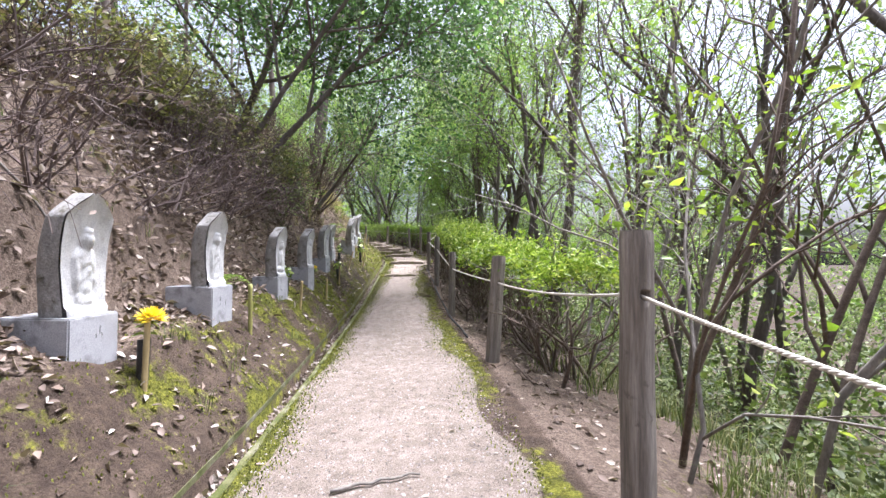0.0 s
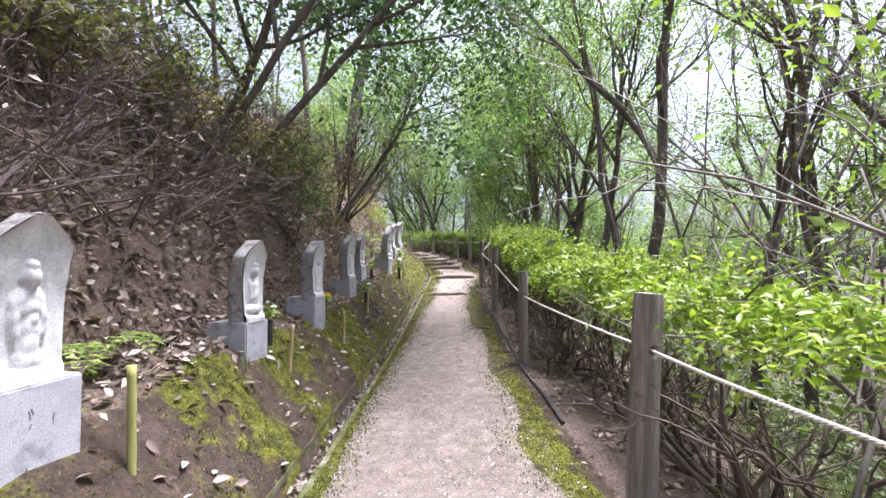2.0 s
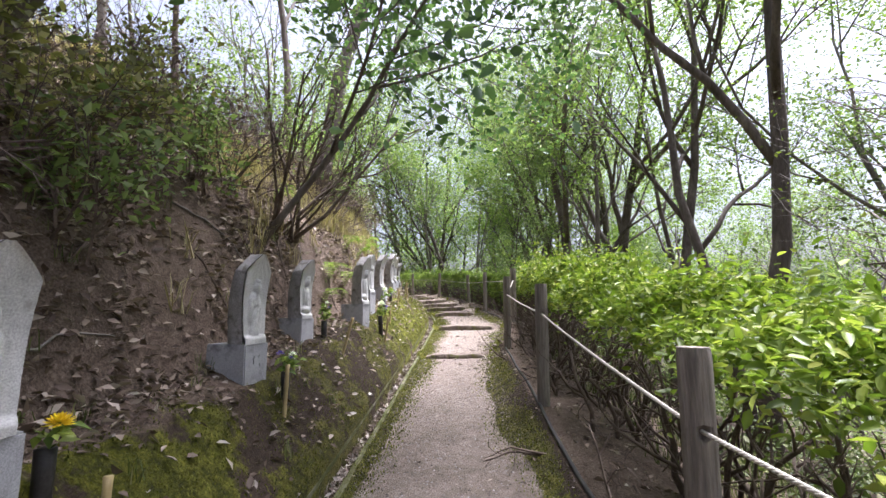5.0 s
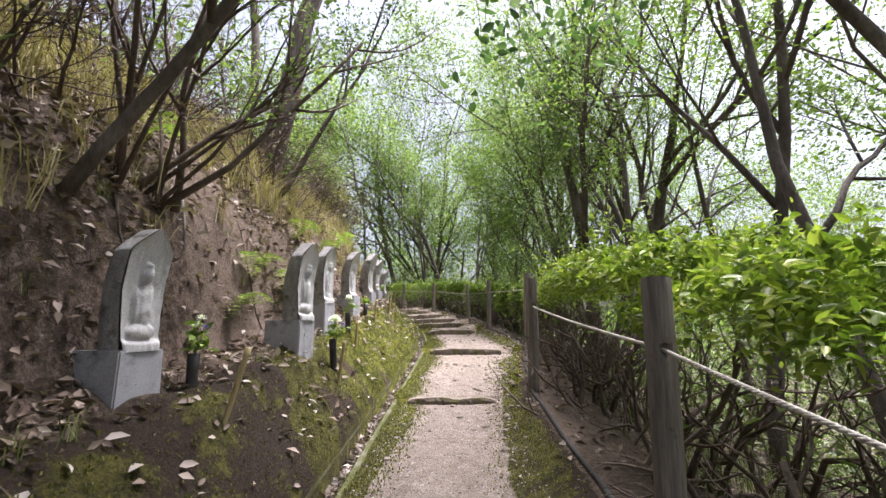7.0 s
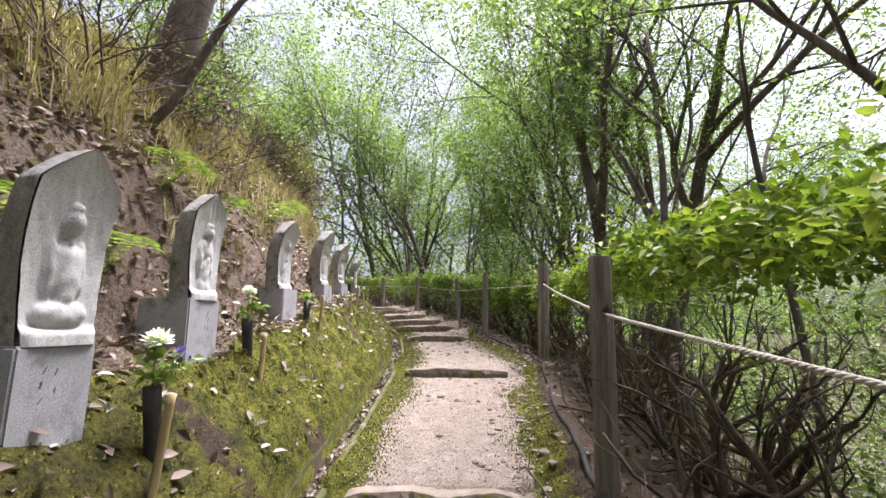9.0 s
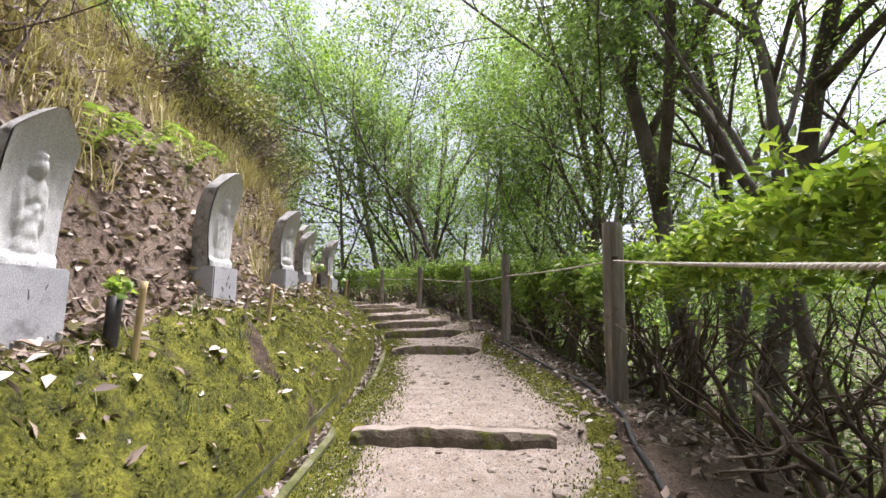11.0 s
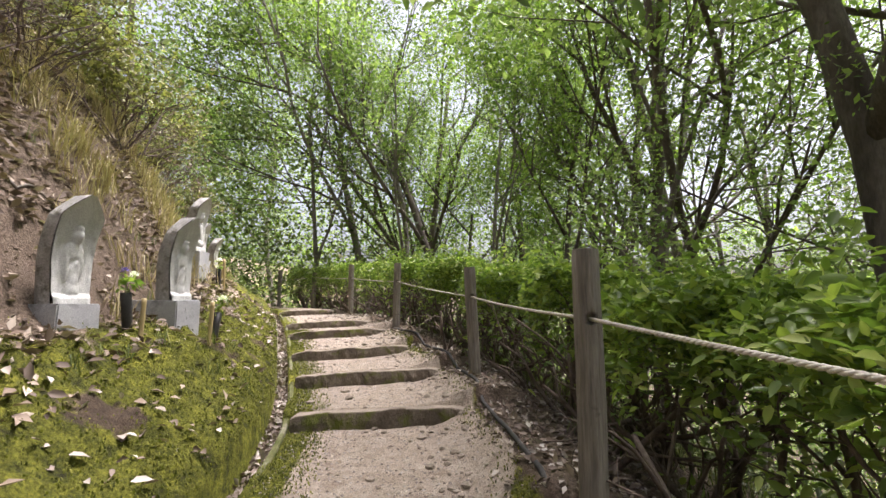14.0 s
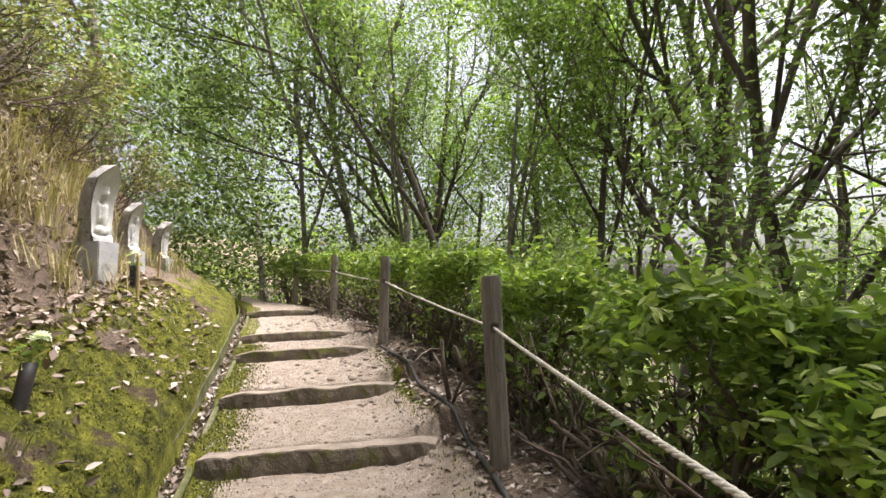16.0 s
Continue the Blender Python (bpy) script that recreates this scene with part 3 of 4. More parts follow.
verts, faces = [], []
pts = []
for y in np.arange(6.5, 27, 0.25):
    x = fence_x(y) - 0.05 + 0.06 * n3(0, y, 0.7, 60.0)
    pts.append((x + 0.0, y, height(x, y) + 0.018))
tube(verts, faces, pts, [0.017] * len(pts), 8)
tagged(new("drain_pipe", mesh_of("drain_pipe", verts, faces, M_pipe, True)), "thin black water pipe lying along the path beside the posts", "pipe")


# ---- stone figures ----
def figure_mesh(seed, h, w):
    """A thick boat-shaped stone: a smooth carved face, a rough rounded back, its top bent forward."""
    rng = np.random.default_rng(seed)
    nx, nz, nb = 40, 72, 26
    curl = rng.uniform(0.05, 0.075) if seed < 12 else rng.uniform(0.1, 0.135)
    seat = rng.uniform() < 0.4
    thick = rng.uniform(0.165, 0.195)
    skewed = rng.uniform(-0.12, 0.12)
    verts, faces = [], []

    def half(v):
        if v > 0.8:
            return w / 2 * max(0.1, 1 - 0.9 * ((v - 0.8) / 0.2) ** 1.25)
        return w / 2 * (0.84 + 0.16 * math.sin(math.pi / 2 * v / 0.8))

    def bend(v):
        return curl * max(0, v - 0.35) ** 2 * 2.4 - 0.012 * math.sin(math.pi * v)

    def lump(u, v, cx, cz, rx, rz, tall):
        return tall * math.sqrt(max(0.0, 1 - ((u - cx) / rx) ** 2 - ((v - cz) / rz) ** 2))

    def relief(u, v):
        if seat:
            r = max(lump(u, v, 0, 0.15, 0.72, 0.08, 0.05), lump(u, v, 0, 0.34, 0.4, 0.19, 0.05), lump(u, v, 0, 0.44, 0.46, 0.07, 0.045))
        else:
            r = max(lump(u, v, 0, 0.3, 0.34, 0.27, 0.036), lump(u, v, 0, 0.46, 0.42, 0.12, 0.04), lump(u, v, 0, 0.13, 0.42, 0.11, 0.034))
        r = max(r, lump(u, v, -0.36, 0.36, 0.14, 0.17, 0.03), lump(u, v, 0.36, 0.36, 0.14, 0.17, 0.03), lump(u, v, 0.05, 0.37, 0.2, 0.05, 0.045))
        if r > 0.012:
            r += 0.0018 * math.sin(v * 60 + 9 * abs(u)) * (1 if v < 0.5 else 0)
        r = max(r, lump(u, v, 0, 0.61, 0.21, 0.08, 0.055), lump(u, v, 0, 0.685, 0.11, 0.035, 0.045))
        r = max(r, 0.05 * cut(0.1, 0.06, v) * math.sqrt(max(0.0, 1 - (u / 1.02) ** 4)))
        r += 0.012 * abs(u) ** 5
        return r + 0.004 * noise.noise((u * 5, v * 9, seed)) + 0.0018 * noise.noise((u * 24, v * 40, seed))

    def shift(v):
        return skewed * w * max(0.0, v - 0.8)

    for k in range(nz + 1):
        v = k / nz
        for j in range(nx + 1):
            u = 2 * j / nx - 1
            verts.append((thick / 2 + bend(v) + relief(u, v), u * half(v) + shift(v), v * h))
    for k in range(nz):
        for j in range(nx):
            q = k * (nx + 1) + j
            faces.append((q, q + 1, q + nx + 2, q + nx + 1))
    front_faces, start = len(faces), len(verts)
    for k in range(nz + 1):
        v = k / nz
        deep = thick * (1 - 0.45 * v ** 3) + bend(v) * 0.45
        for j in range(nb + 1):
            w_ = math.pi * j / nb
            c, q = math.cos(w_), abs(math.sin(w_))
            side = math.copysign(abs(c) ** 0.5, c)
            rough = (0.011 * noise.noise((c * 5, q * 5 + seed, v * 9)) + 0.007 * noise.noise((c * 15, q * 15 + seed, v * 26))) * cut(0.0, 0.3, q)
            verts.append((thick / 2 + bend(v) - deep * q ** 0.5 + rough, side * (half(v) + rough) + shift(v), v * h))
    m = nb + 1
    for k in range(nz):
        for j in range(nb):
            q = start + k * m + j
            faces.append((q, q + 1, q + m + 1, q + m))
    lid = len(faces)
    faces.append(tuple(start + nz * m + j for j in range(m)))
    me = mesh_of("stone_figure", verts, faces, M_granite, True)
    me.materials.append(M_granite_rough)
    me.polygons.foreach_set("material_index", [0] * front_faces + [1] * (lid - front_faces + 1))
    return me


def block_mesh(seed, depth, wide, tall):
    rng = np.random.default_rng(seed)
    bm = bmesh.new()
    bmesh.ops.create_cube(bm, size=1)
    for v in bm.verts:
        v.co = Vector((v.co.x * depth, v.co.y * wide, v.co.z * tall - tall / 2)) + Vector(rng.normal(size=3)) * 0.003
    bmesh.ops.bevel(bm, geom=bm.edges[:], offset=0.009, segments=2, affect="EDGES")
    me = bpy.data.meshes.new("stone_plinth")
    bm.to_mesh(me)
    bm.free()
    me.materials.append(M_base)
    return me


def inscription(seed, plinth, depth):
    """Worn incised strokes on the front of a plinth, too faint to read."""
    rng = np.random.default_rng(900 + seed)
    for k in range(int(rng.integers(3, 6))):
        bm = bmesh.new()
        y, z, tilt = rng.uniform(-0.06, 0.06), -rng.uniform(0.08, 0.19), rng.uniform(-0.5, 0.5)
        m = Matrix.Translation((depth / 2 - 0.0015, y, z)) @ Matrix.Rotation(tilt, 4, "X") @ Matrix.Diagonal((0.006, rng.uniform(0.004, 0.007), rng.uniform(0.02, 0.04), 1))
        bmesh.ops.create_cube(bm, size=1, matrix=m)
        part("incised_stroke", bm, M_stroke, plinth, "faint dark incised stroke")


# along the path, from the gutter, height of the plinth's top above the path, turn, figure's height and width
FIGURES = [(0.3, 0.83, 1.02, 0, 0.68, 0.34), (2.68, 0.98, 0.97, -3, 0.72, 0.38), (4.27, 0.92, 0.99, -3, 0.7, 0.36), (6.22, 0.86, 0.94, -4, 0.68, 0.34),
           (7.9, 0.83, 0.98, -4, 0.68, 0.33), (10.12, 0.95, 1.02, -4, 0.74, 0.38), (11.66, 1.1, 1.05, -4, 0.69, 0.33), (13.56, 0.83, 1.06, -4, 0.76, 0.38),
           (14.83, 1.0, 1.17, -4, 0.72, 0.34), (16.72, 1.18, 1.16, -4, 0.76, 0.34), (18.38, 1.25, 1.14, -2, 0.8, 0.36), (20.3, 1.34, 1.16, -4, 0.76, 0.36),
           (22.05, 1.48, 1.1, -2, 0.74, 0.34), (23.03, 1.14, 1.03, 2, 0.74, 0.33), (25.6, 1.65, 1.42, 10, 0.84, 0.38), (27.1, 1.86, 1.25, 14, 0.7, 0.32),
           (28.5, 1.75, 1.1, 18, 0.66, 0.32)]
SPOTS = []
for i, (fy, off, top, turn, fh, fw) in enumerate(FIGURES):
    fx = gutter_x(fy) - off
    zt = along(PROFILE, fy) + top
    hx = height(fx + 0.2, fy)
    tall = max(0.36, zt - hx + 0.12)
    plinth = new("stone_plinth", block_mesh(i, 0.44 if i < 3 else 0.36 if i < 9 else 0.46, 0.36 if i < 3 else 0.31, tall))
    plinth.matrix_world = pose(fx, fy, zt, 0, 0, turn)
    tagged(plinth, "grey cut stone block set into the mossy bank", "plinth", "stone plinths")
    if 0 < i < 14:
        inscription(i, plinth, 0.44 if i < 3 else 0.36 if i < 9 else 0.46)
    fig = new("stone_figure", figure_mesh(i + 3, fh, fw * 0.88))
    fig.matrix_world = pose(fx + 0.05, fy, zt - 0.004, 0, 0, turn)
    tagged(fig, "pale weathered granite slab with a carved figure in relief", "statue", "stone figures along the bank")
    SPOTS.append((fx, fy, zt))


def cane(x, y, tall, lean, turn, material, r=0.016):
    z = height(x, y)
    verts, faces = [], []
    pts, rad = [], []
    for k in range(13):
        f = k / 12
        pts.append((0, 0, -0.1 + (tall + 0.1) * f))
        rad.append(r * (1.12 if k % 4 == 0 else 1.0))
    tube(verts, faces, pts, rad, 12)
    ob = new("bamboo_stake", mesh_of("bamboo_stake", verts, faces, material, True))
    ob.matrix_world = pose(x, y, z, lean, turn, 0)
    tagged(ob, "short cut bamboo stake standing in the mossy bank", "stake", "bamboo stakes")


def bloom(verts, faces, c, r, rng, petals=46):
    c = Vector(c)
    for k in range(petals):
        f = (k + 0.5) / petals
        w = k * 2.4
        el = 1.35 - 1.75 * f
        d = Vector((math.cos(w) * math.cos(el), math.sin(w) * math.cos(el), math.sin(el)))
        s = d.cross(Vector((0, 0, 1))).normalized() if abs(d.z) < 0.98 else Vector((1, 0, 0))
        L = r * (0.65 + 0.45 * f) * rng.uniform(0.9, 1.1)
        i = len(verts)
        tip = c + d * L + Vector((0, 0, L * 0.12))
        for q in (c + d * L * 0.1, c + d * L * 0.6 + s * L * 0.2, tip, c + d * L * 0.6 - s * L * 0.2):
            verts.append(q)
        faces.append((i, i + 1, i + 2))
        faces.append((i, i + 2, i + 3))


def bouquet(x, y, kinds, seed, tube_tall=0.3, lean=6, label="", vase_mat=None, vase_r=0.038):
    rng = np.random.default_rng(seed)
    z = height(x, y)
    t = thing("flower_vase", (x, y, z), label, "flower vase", "flower vases")
    t.matrix_world = pose(x, y, z, lean, 0, 0)
    verts, faces = [], []
    tube(verts, faces, [(0, 0, -0.08), (0, 0, tube_tall * 0.5), (0, 0, tube_tall), (0, 0, tube_tall + 0.001), (0, 0, tube_tall - 0.05)], [vase_r * 0.9, vase_r * 0.96, vase_r, vase_r * 0.85, vase_r * 0.8], 16, False)
    part_mesh("vase", mesh_of("vase", verts, faces, vase_mat or M_vase, True), t)
    sv, sf = [], []
    leaves = []
    for k, (mat_, r, dx, dy, dz) in enumerate(kinds):
        end = Vector((dx, dy, tube_tall + dz))
        tube(sv, sf, [(0, 0, tube_tall - 0.05), (dx * 0.4, dy * 0.4, tube_tall + dz * 0.5), end], [0.004, 0.0035, 0.003], 4)
        bv, bf = [], []
        bloom(bv, bf, end, r, rng, 60 if r > 0.05 else 26)
        part_mesh("blossom", mesh_of("blossom", bv, bf, mat_), t)
        for q in range(16):
            f = rng.uniform(0.1, 0.9)
            leaves.append((dx * f + rng.normal() * 0.025, dy * f + rng.normal() * 0.025, tube_tall + dz * f))
    part_mesh("branchwork", mesh_of("branchwork", sv, sf, M_hedge_deep), t)
    part_mesh("foliage", leaf_cloud("foliage", leaves, 0.07, M_hedge_deep, rng, 0.5, 1.8), t)


WHITE, YELLOW, VIOLET = M_white, M_yellow, M_violet


def beside(i, dx, dy):
    x, y, _ = SPOTS[i]
    return x + dx, y + dy


bouquet(*beside(1, 0.36, 0.2), [(YELLOW, 0.1, 0.05, -0.02, 0.14)], 1, 0.24, -4, "yellow chrysanthemum in a dark vase tied to a bamboo stake")
bouquet(*beside(3, 0.1, 0.34), [(WHITE, 0.03, 0.05, 0, 0.12), (WHITE, 0.025, -0.03, 0.03, 0.16)], 2, 0.2, 0, "small white flowers with leaves in a dark vase")
bouquet(*beside(4, 0.1, 0.3), [(YELLOW, 0.055, 0.05, 0.0, 0.1)], 3, 0.2, 0, "small yellow chrysanthemum in a dark vase by a stone block")
bouquet(*beside(5, 0.36, 0.15), [(WHITE, 0.04, 0.05, 0.02, 0.14), (WHITE, 0.035, 0.02, 0.06, 0.1), (VIOLET, 0.04, -0.05, 0.0, 0.15), (VIOLET, 0.03, 0.07, -0.05, 0.12)], 4, 0.24, 3, "white and violet flowers in a dark vase")
bouquet(*beside(6, 0.24, 0.34), [(WHITE, 0.035, 0.03, 0.0, 0.22), (WHITE, 0.03, -0.03, 0.02, 0.18), (VIOLET, 0.03, 0.05, 0.02, 0.16)], 5, 0.2, 0, "white and violet flowers in a dark vase")
bouquet(*beside(7, 0.32, 0.36), [(WHITE, 0.075, 0.03, 0.0, 0.2), (VIOLET, 0.035, 0.1, 0.05, 0.14), (VIOLET, 0.03, 0.07, 0.09, 0.1)], 6, 0.3, 10, "large white chrysanthemum and violet flowers in a dark tube vase")
bouquet(*beside(8, 0.3, 0.36), [(WHITE, 0.06, 0.02, 0.0, 0.2), (WHITE, 0.02, 0.06, 0.06, 0.1)], 7, 0.26, 10, "large white chrysanthemum in a dark tube vase")
bouquet(*beside(9, 0.26, 0.38), [(WHITE, 0.02, 0.02, 0.0, 0.12), (YELLOW, 0.02, -0.03, 0.04, 0.13)], 8, 0.24, 0, "wilting flowers with leaves in a dark vase")
bouquet(*beside(12, 0.2, 0.42), [(VIOLET, 0.035, 0.0, 0.0, 0.17), (WHITE, 0.045, 0.05, 0.03, 0.13)], 9, 0.28, 8, "white and violet flowers in a tilted dark vase")
bouquet(*beside(13, 0.2, 0.42), [(WHITE, 0.055, 0.03, 0.0, 0.13)], 10, 0.24, -10, "white chrysanthemum in a tilted dark vase")
bouquet(*beside(14, 0.3, 0.3), [(WHITE, 0.05, 0.02, 0, 0.14)], 11, 0.24, 4, "white flower in a dark vase beside a plinth")
for i, dx, dy, tall, lean, turn, mat_ in ((1, 0.4, 0.16, 0.42, 1, 3, M_bamboo), (2, 0.34, 0.32, 0.5, 1, 0, M_bamboo_green), (3, 0.32, 0.3, 0.4, -2, 3, M_bamboo), (4, 0.36, 0.32, 0.4, 0, 1, M_bamboo),
                                         (5, 0.42, 0.02, 0.4, 0, 2, M_bamboo), (6, 0.5, 0.3, 0.46, -3, 14, M_bamboo), (7, 0.42, 0.24, 0.42, 3, 8, M_bamboo), (8, 0.42, 0.34, 0.3, 0, 2, M_bamboo), (9, 0.44, 0.34, 0.4, 2, 4, M_bamboo),
                                         (10, 0.5, 0.2, 0.36, 0, 4, M_bamboo), (11, 0.45, 0.1, 0.36, 0, 5, M_bamboo), (12, 0.42, 0.3, 0.33, 0, 2, M_bamboo), (13, 0.45, 0.0, 0.36, 0, 2, M_bamboo),
                                         (14, 0.5, 0.15, 0.5, 0, -2, M_bamboo), (15, 0.5, 0.1, 0.45, 0, 2, M_bamboo)):
    x, y = beside(i, dx, dy)
    cane(x, y, tall, lean, turn, mat_, 0.02 if mat_ is M_bamboo_green else 0.017)


# ---- hedge ----
def azalea(y, off, seed, leaves, size, material, low, top, wide, stems=11, deep=0.45):
    rng = np.random.default_rng(seed)
    x = fence_x(y) + off
    z = height(x, y)
    t = thing("azalea_bush", (x, y, z), "clipped azalea bush with bare crooked stems and a leafy flat top", "bush", "azalea hedge")
    verts, faces, tips = [], [], []
    for k in range(stems):
        p = Vector((rng.normal() * 0.25, rng.uniform(-0.7, 0.7), -0.05))
        d = Vector((rng.normal() * 0.45, rng.normal() * 0.5, 1.0))
        grow(verts, faces, tips, p, d, (low + 0.25) * rng.uniform(0.8, 1.1), rng.uniform(0.014, 0.032), 2, rng, 3, 0.3, 0.05, 0.5, 0.75, 0.3)
    part_mesh("branchwork", mesh_of("branchwork", verts, faces, M_stem, True), t, "bare crooked brown stems")
    n = leaves
    px = rng.uniform(-wide / 2, wide / 2, n)
    py_ = rng.uniform(-0.95, 0.95, n)
    dome = np.array([0.12 * noise.noise((x + a, y + b, 2.0)) * 1.2 + 0.06 * noise.noise(((x + a) * 4, (y + b) * 4, 5.0)) for a, b in zip(px, py_)])
    edge_ = 1 - (np.abs(px) / (wide / 2)) ** 4
    roof = (top - 0.18 * (1 - edge_)) + dome
    pz = roof - np.abs(rng.exponential(deep * 0.36, n))
    gap = np.array([noise.noise(((x + a) * 2.6, (y + b) * 2.6, c * 2.6 + seed * 0.01)) for a, b, c in zip(px, py_, pz)])
    keep = (pz > 0.2) & (gap > -0.22 - 0.25 * (pz > roof - 0.15))
    pts = np.stack([px, py_, pz], 1)[keep]
    sprigs = []
    for k in range(34):
        q = Vector((rng.uniform(-wide / 2, wide / 2), rng.uniform(-0.9, 0.9), top - 0.12))
        d = Vector((rng.normal() * 0.35 - 0.1, rng.normal() * 0.35, 1.0))
        L = rng.uniform(0.15, 0.42)
        for j in range(12):
            sprigs.append(tuple(q + d * L * (j + 1) / 12 + Vector(rng.normal(size=3)) * 0.015))
    pts = np.concatenate([pts, np.array(sprigs)])
    part_mesh("foliage", leaf_cloud("foliage", pts, size, material, rng, 0.6, 2.4, 0.6, fine=True), t, "small fresh green leaves")


hy = 5.2
i = 0
while hy < 34:
    f = cut(4.5, 9, hy)
    late = cut(18.5, 22, hy)
    azalea(hy, 0.92 + 0.14 * late, 100 + i, int(2200 + 2800 * f + 2600 * late) if hy < 29 else 4200, 0.066 + 0.006 * late, M_hedge if hy < 19.5 else M_hedge_deep, 0.8,
           1.36 + 0.19 * f + 0.22 * cut(11.5, 13.5, hy) - 0.38 * cut(16.5, 19.5, hy), 1.1 + 0.25 * f - 0.25 * late, 18 + int(4 * late), 0.22 + 0.34 * late)
    hy += 1.35
    i += 1


# ---- trees ----
def tree(x, y, tall, r, seed, bark, leaf=None, leaf_size=0.1, per=10, radius=0.22, lean=(0, 0), levels=3, fork=4, wob=0.09, start=0.35, wide=0.8, shrink=0.55, label="", group="woodland trees", name="tree", z=None):
    rng = np.random.default_rng(seed)
    z = height(x, y) if z is None else z
    t = thing(name, (x, y, z), label or "slender woodland tree with grey-brown bark and spring leaves", "tree", group)
    verts, faces, tips = [], [], []
    grow(verts, faces, tips, (0, 0, -0.3), (lean[0], lean[1], 1), tall, r, levels, rng, fork, wob, 0.05, shrink, wide, start)
    part_mesh("trunk", mesh_of("trunk", verts, faces, bark, True), t)
    if leaf:
        part_mesh("crown", leaf_cloud("crown", cluster(tips, per, radius, rng), leaf_size, leaf, rng, 0.7, 1.9, 0.4, fine=leaf is M_ever), t)
    return t


# the dark evergreens over the path, on the hill side
EVER = "dark glossy evergreen tree leaning over the path"
for x, y, tall, r, seed, lx, ly, per in ((-4.4, 8.9, 3.7, 0.09, 12, 0.45, -0.15, 10),):
    tree(x, y, tall, r, seed, M_bark, M_ever, 0.115, per, 0.26, (lx, ly), 3, 6, 0.08, 0.25, 1.2, 0.7, EVER, "evergreens")
# the y 11.6 tree is added for overhead branches and to shade the bank
for x, y, tall, r, seed, lx, ly, per in ((-3.5, 11.6, 4.0, 0.05, 19, 0.9, -0.1, 8), (-3.8, 8.6, 4.8, 0.07, 16, 0.9, -0.15, 12), (-3.9, 7.9, 4.4, 0.065, 18, 1.15, -0.05, 10)):
    tree(x, y, tall, r, seed, M_bark, M_ever, 0.1, per, 0.24, (lx, ly), 3, 6, 0.08, 0.35, 0.95, 0.6, EVER, "evergreens")
tree(-4.3, 15.6, 3.4, 0.05, 14, M_bark, M_ever, 0.06, 5, 0.16, (0.8, 0.1), 3, 4, 0.06, 0.45, 0.45, 0.5, "thin evergreen branch reaching out over the path", "evergreens")
tree(-5.0, 16.6, 8.5, 0.24, 15, M_bark, M_mid, 0.1, 9, 0.3, (0.35, 0.1), 3, 4, 0.07, 0.5, 0.8, 0.5, "thick leaning tree with rough dark bark on the slope", "hill trees")
# the fan of bare stems on the bank
t_ = thing("shrub", (-3.5, 12.3, height(-3.5, 12.3)), "bare many-stemmed shrub fanning out from the bank", "shrub", "bank shrubs")
rng_ = np.random.default_rng(5)
v_, f_, tp_ = [], [], []
for k in range(11):
    grow(v_, f_, tp_, (rng_.normal() * 0.1, rng_.normal() * 0.12, -0.1), (rng_.uniform(-0.3, 1.0), rng_.uniform(-0.6, 0.7), 1.0), rng_.uniform(1.8, 2.9), rng_.uniform(0.016, 0.035), 2, rng_, 4, 0.1, 0.05, 0.5, 0.55, 0.35)
part_mesh("branchwork", mesh_of("branchwork", v_, f_, M_stem, True), t_)
part_mesh("foliage", leaf_cloud("foliage", cluster(tp_, 3, 0.1, rng_), 0.07, M_mid, rng_, 0.7, 2.0, 0.4), t_, "sparse small leaves")

# marked trees on the valley side
tree(2.7, 15.9, 9.5, 0.12, 21, M_bark, M_fresh, 0.08, 24, 0.22, (0.05, 0.0), 3, 5, 0.08, 0.35, 0.8, 0.5)
tree(3.8, 15.3, 9.0, 0.11, 22, M_bark, M_mid, 0.08, 22, 0.22, (0.0, 0.0), 3, 5, 0.1, 0.4, 0.8, 0.5)
tree(2.4, 21.0, 9.0, 0.1, 23, M_bark, M_fresh, 0.08, 24, 0.22, (0.1, 0.0), 3, 5, 0.08, 0.3, 0.8, 0.5)
tree(2.75, 22.9, 9.0, 0.22, 24, M_bark, M_fresh, 0.08, 30, 0.22, (0.1, 0.0), 3, 5, 0.1, 0.3, 0.8, 0.58, "stout forked tree with dark bark and fresh leaves")
tree(2.3, 23.8, 10.0, 0.23, 31, M_bark, M_mid, 0.08, 30, 0.22, (-0.04, 0.0), 3, 5, 0.06, 0.35, 0.8, 0.55, "stout dark tree beside the forked one")
tree(1.9, 22.4, 6.0, 0.1, 25, M_bark, M_fresh, 0.08, 26, 0.22, (0.5, 0.1), 3, 4, 0.12, 0.4, 0.75, 0.55, "tree with a bent trunk leaning over the slope")
tree(2.2, 30.9, 11, 0.2, 26, M_bark, M_mid, 0.08, 30, 0.22, (-0.02, 0.0), 3, 5, 0.05, 0.3, 0.8, 0.5, "tall straight dark tree")
tree(-4.9, 33.6, 9.5, 0.11, 27, M_bark_pale, M_fresh, 0.08, 20, 0.22, (0.0, 0.0), 3, 5, 0.09, 0.2, 0.7, 0.55, "slender pale tree with many stems above the hedge")
tree(-8.4, 35.2, 9.0, 0.1, 28, M_bark_pale, M_fresh, 0.08, 20, 0.22, (0.1, 0.0), 3, 5, 0.09, 0.2, 0.7, 0.55)
tree(-1.8, 31.2, 8.5, 0.08, 30, M_bark_pale, M_fresh, 0.08, 18, 0.22, (-0.1, 0.0), 3, 5, 0.09, 0.2, 0.7, 0.55)
tree(0.6, 27.6, 8.0, 0.08, 32, M_bark, M_fresh, 0.08, 18, 0.22, (0.0, 0.0), 3, 5, 0.09, 0.2, 0.7, 0.52)
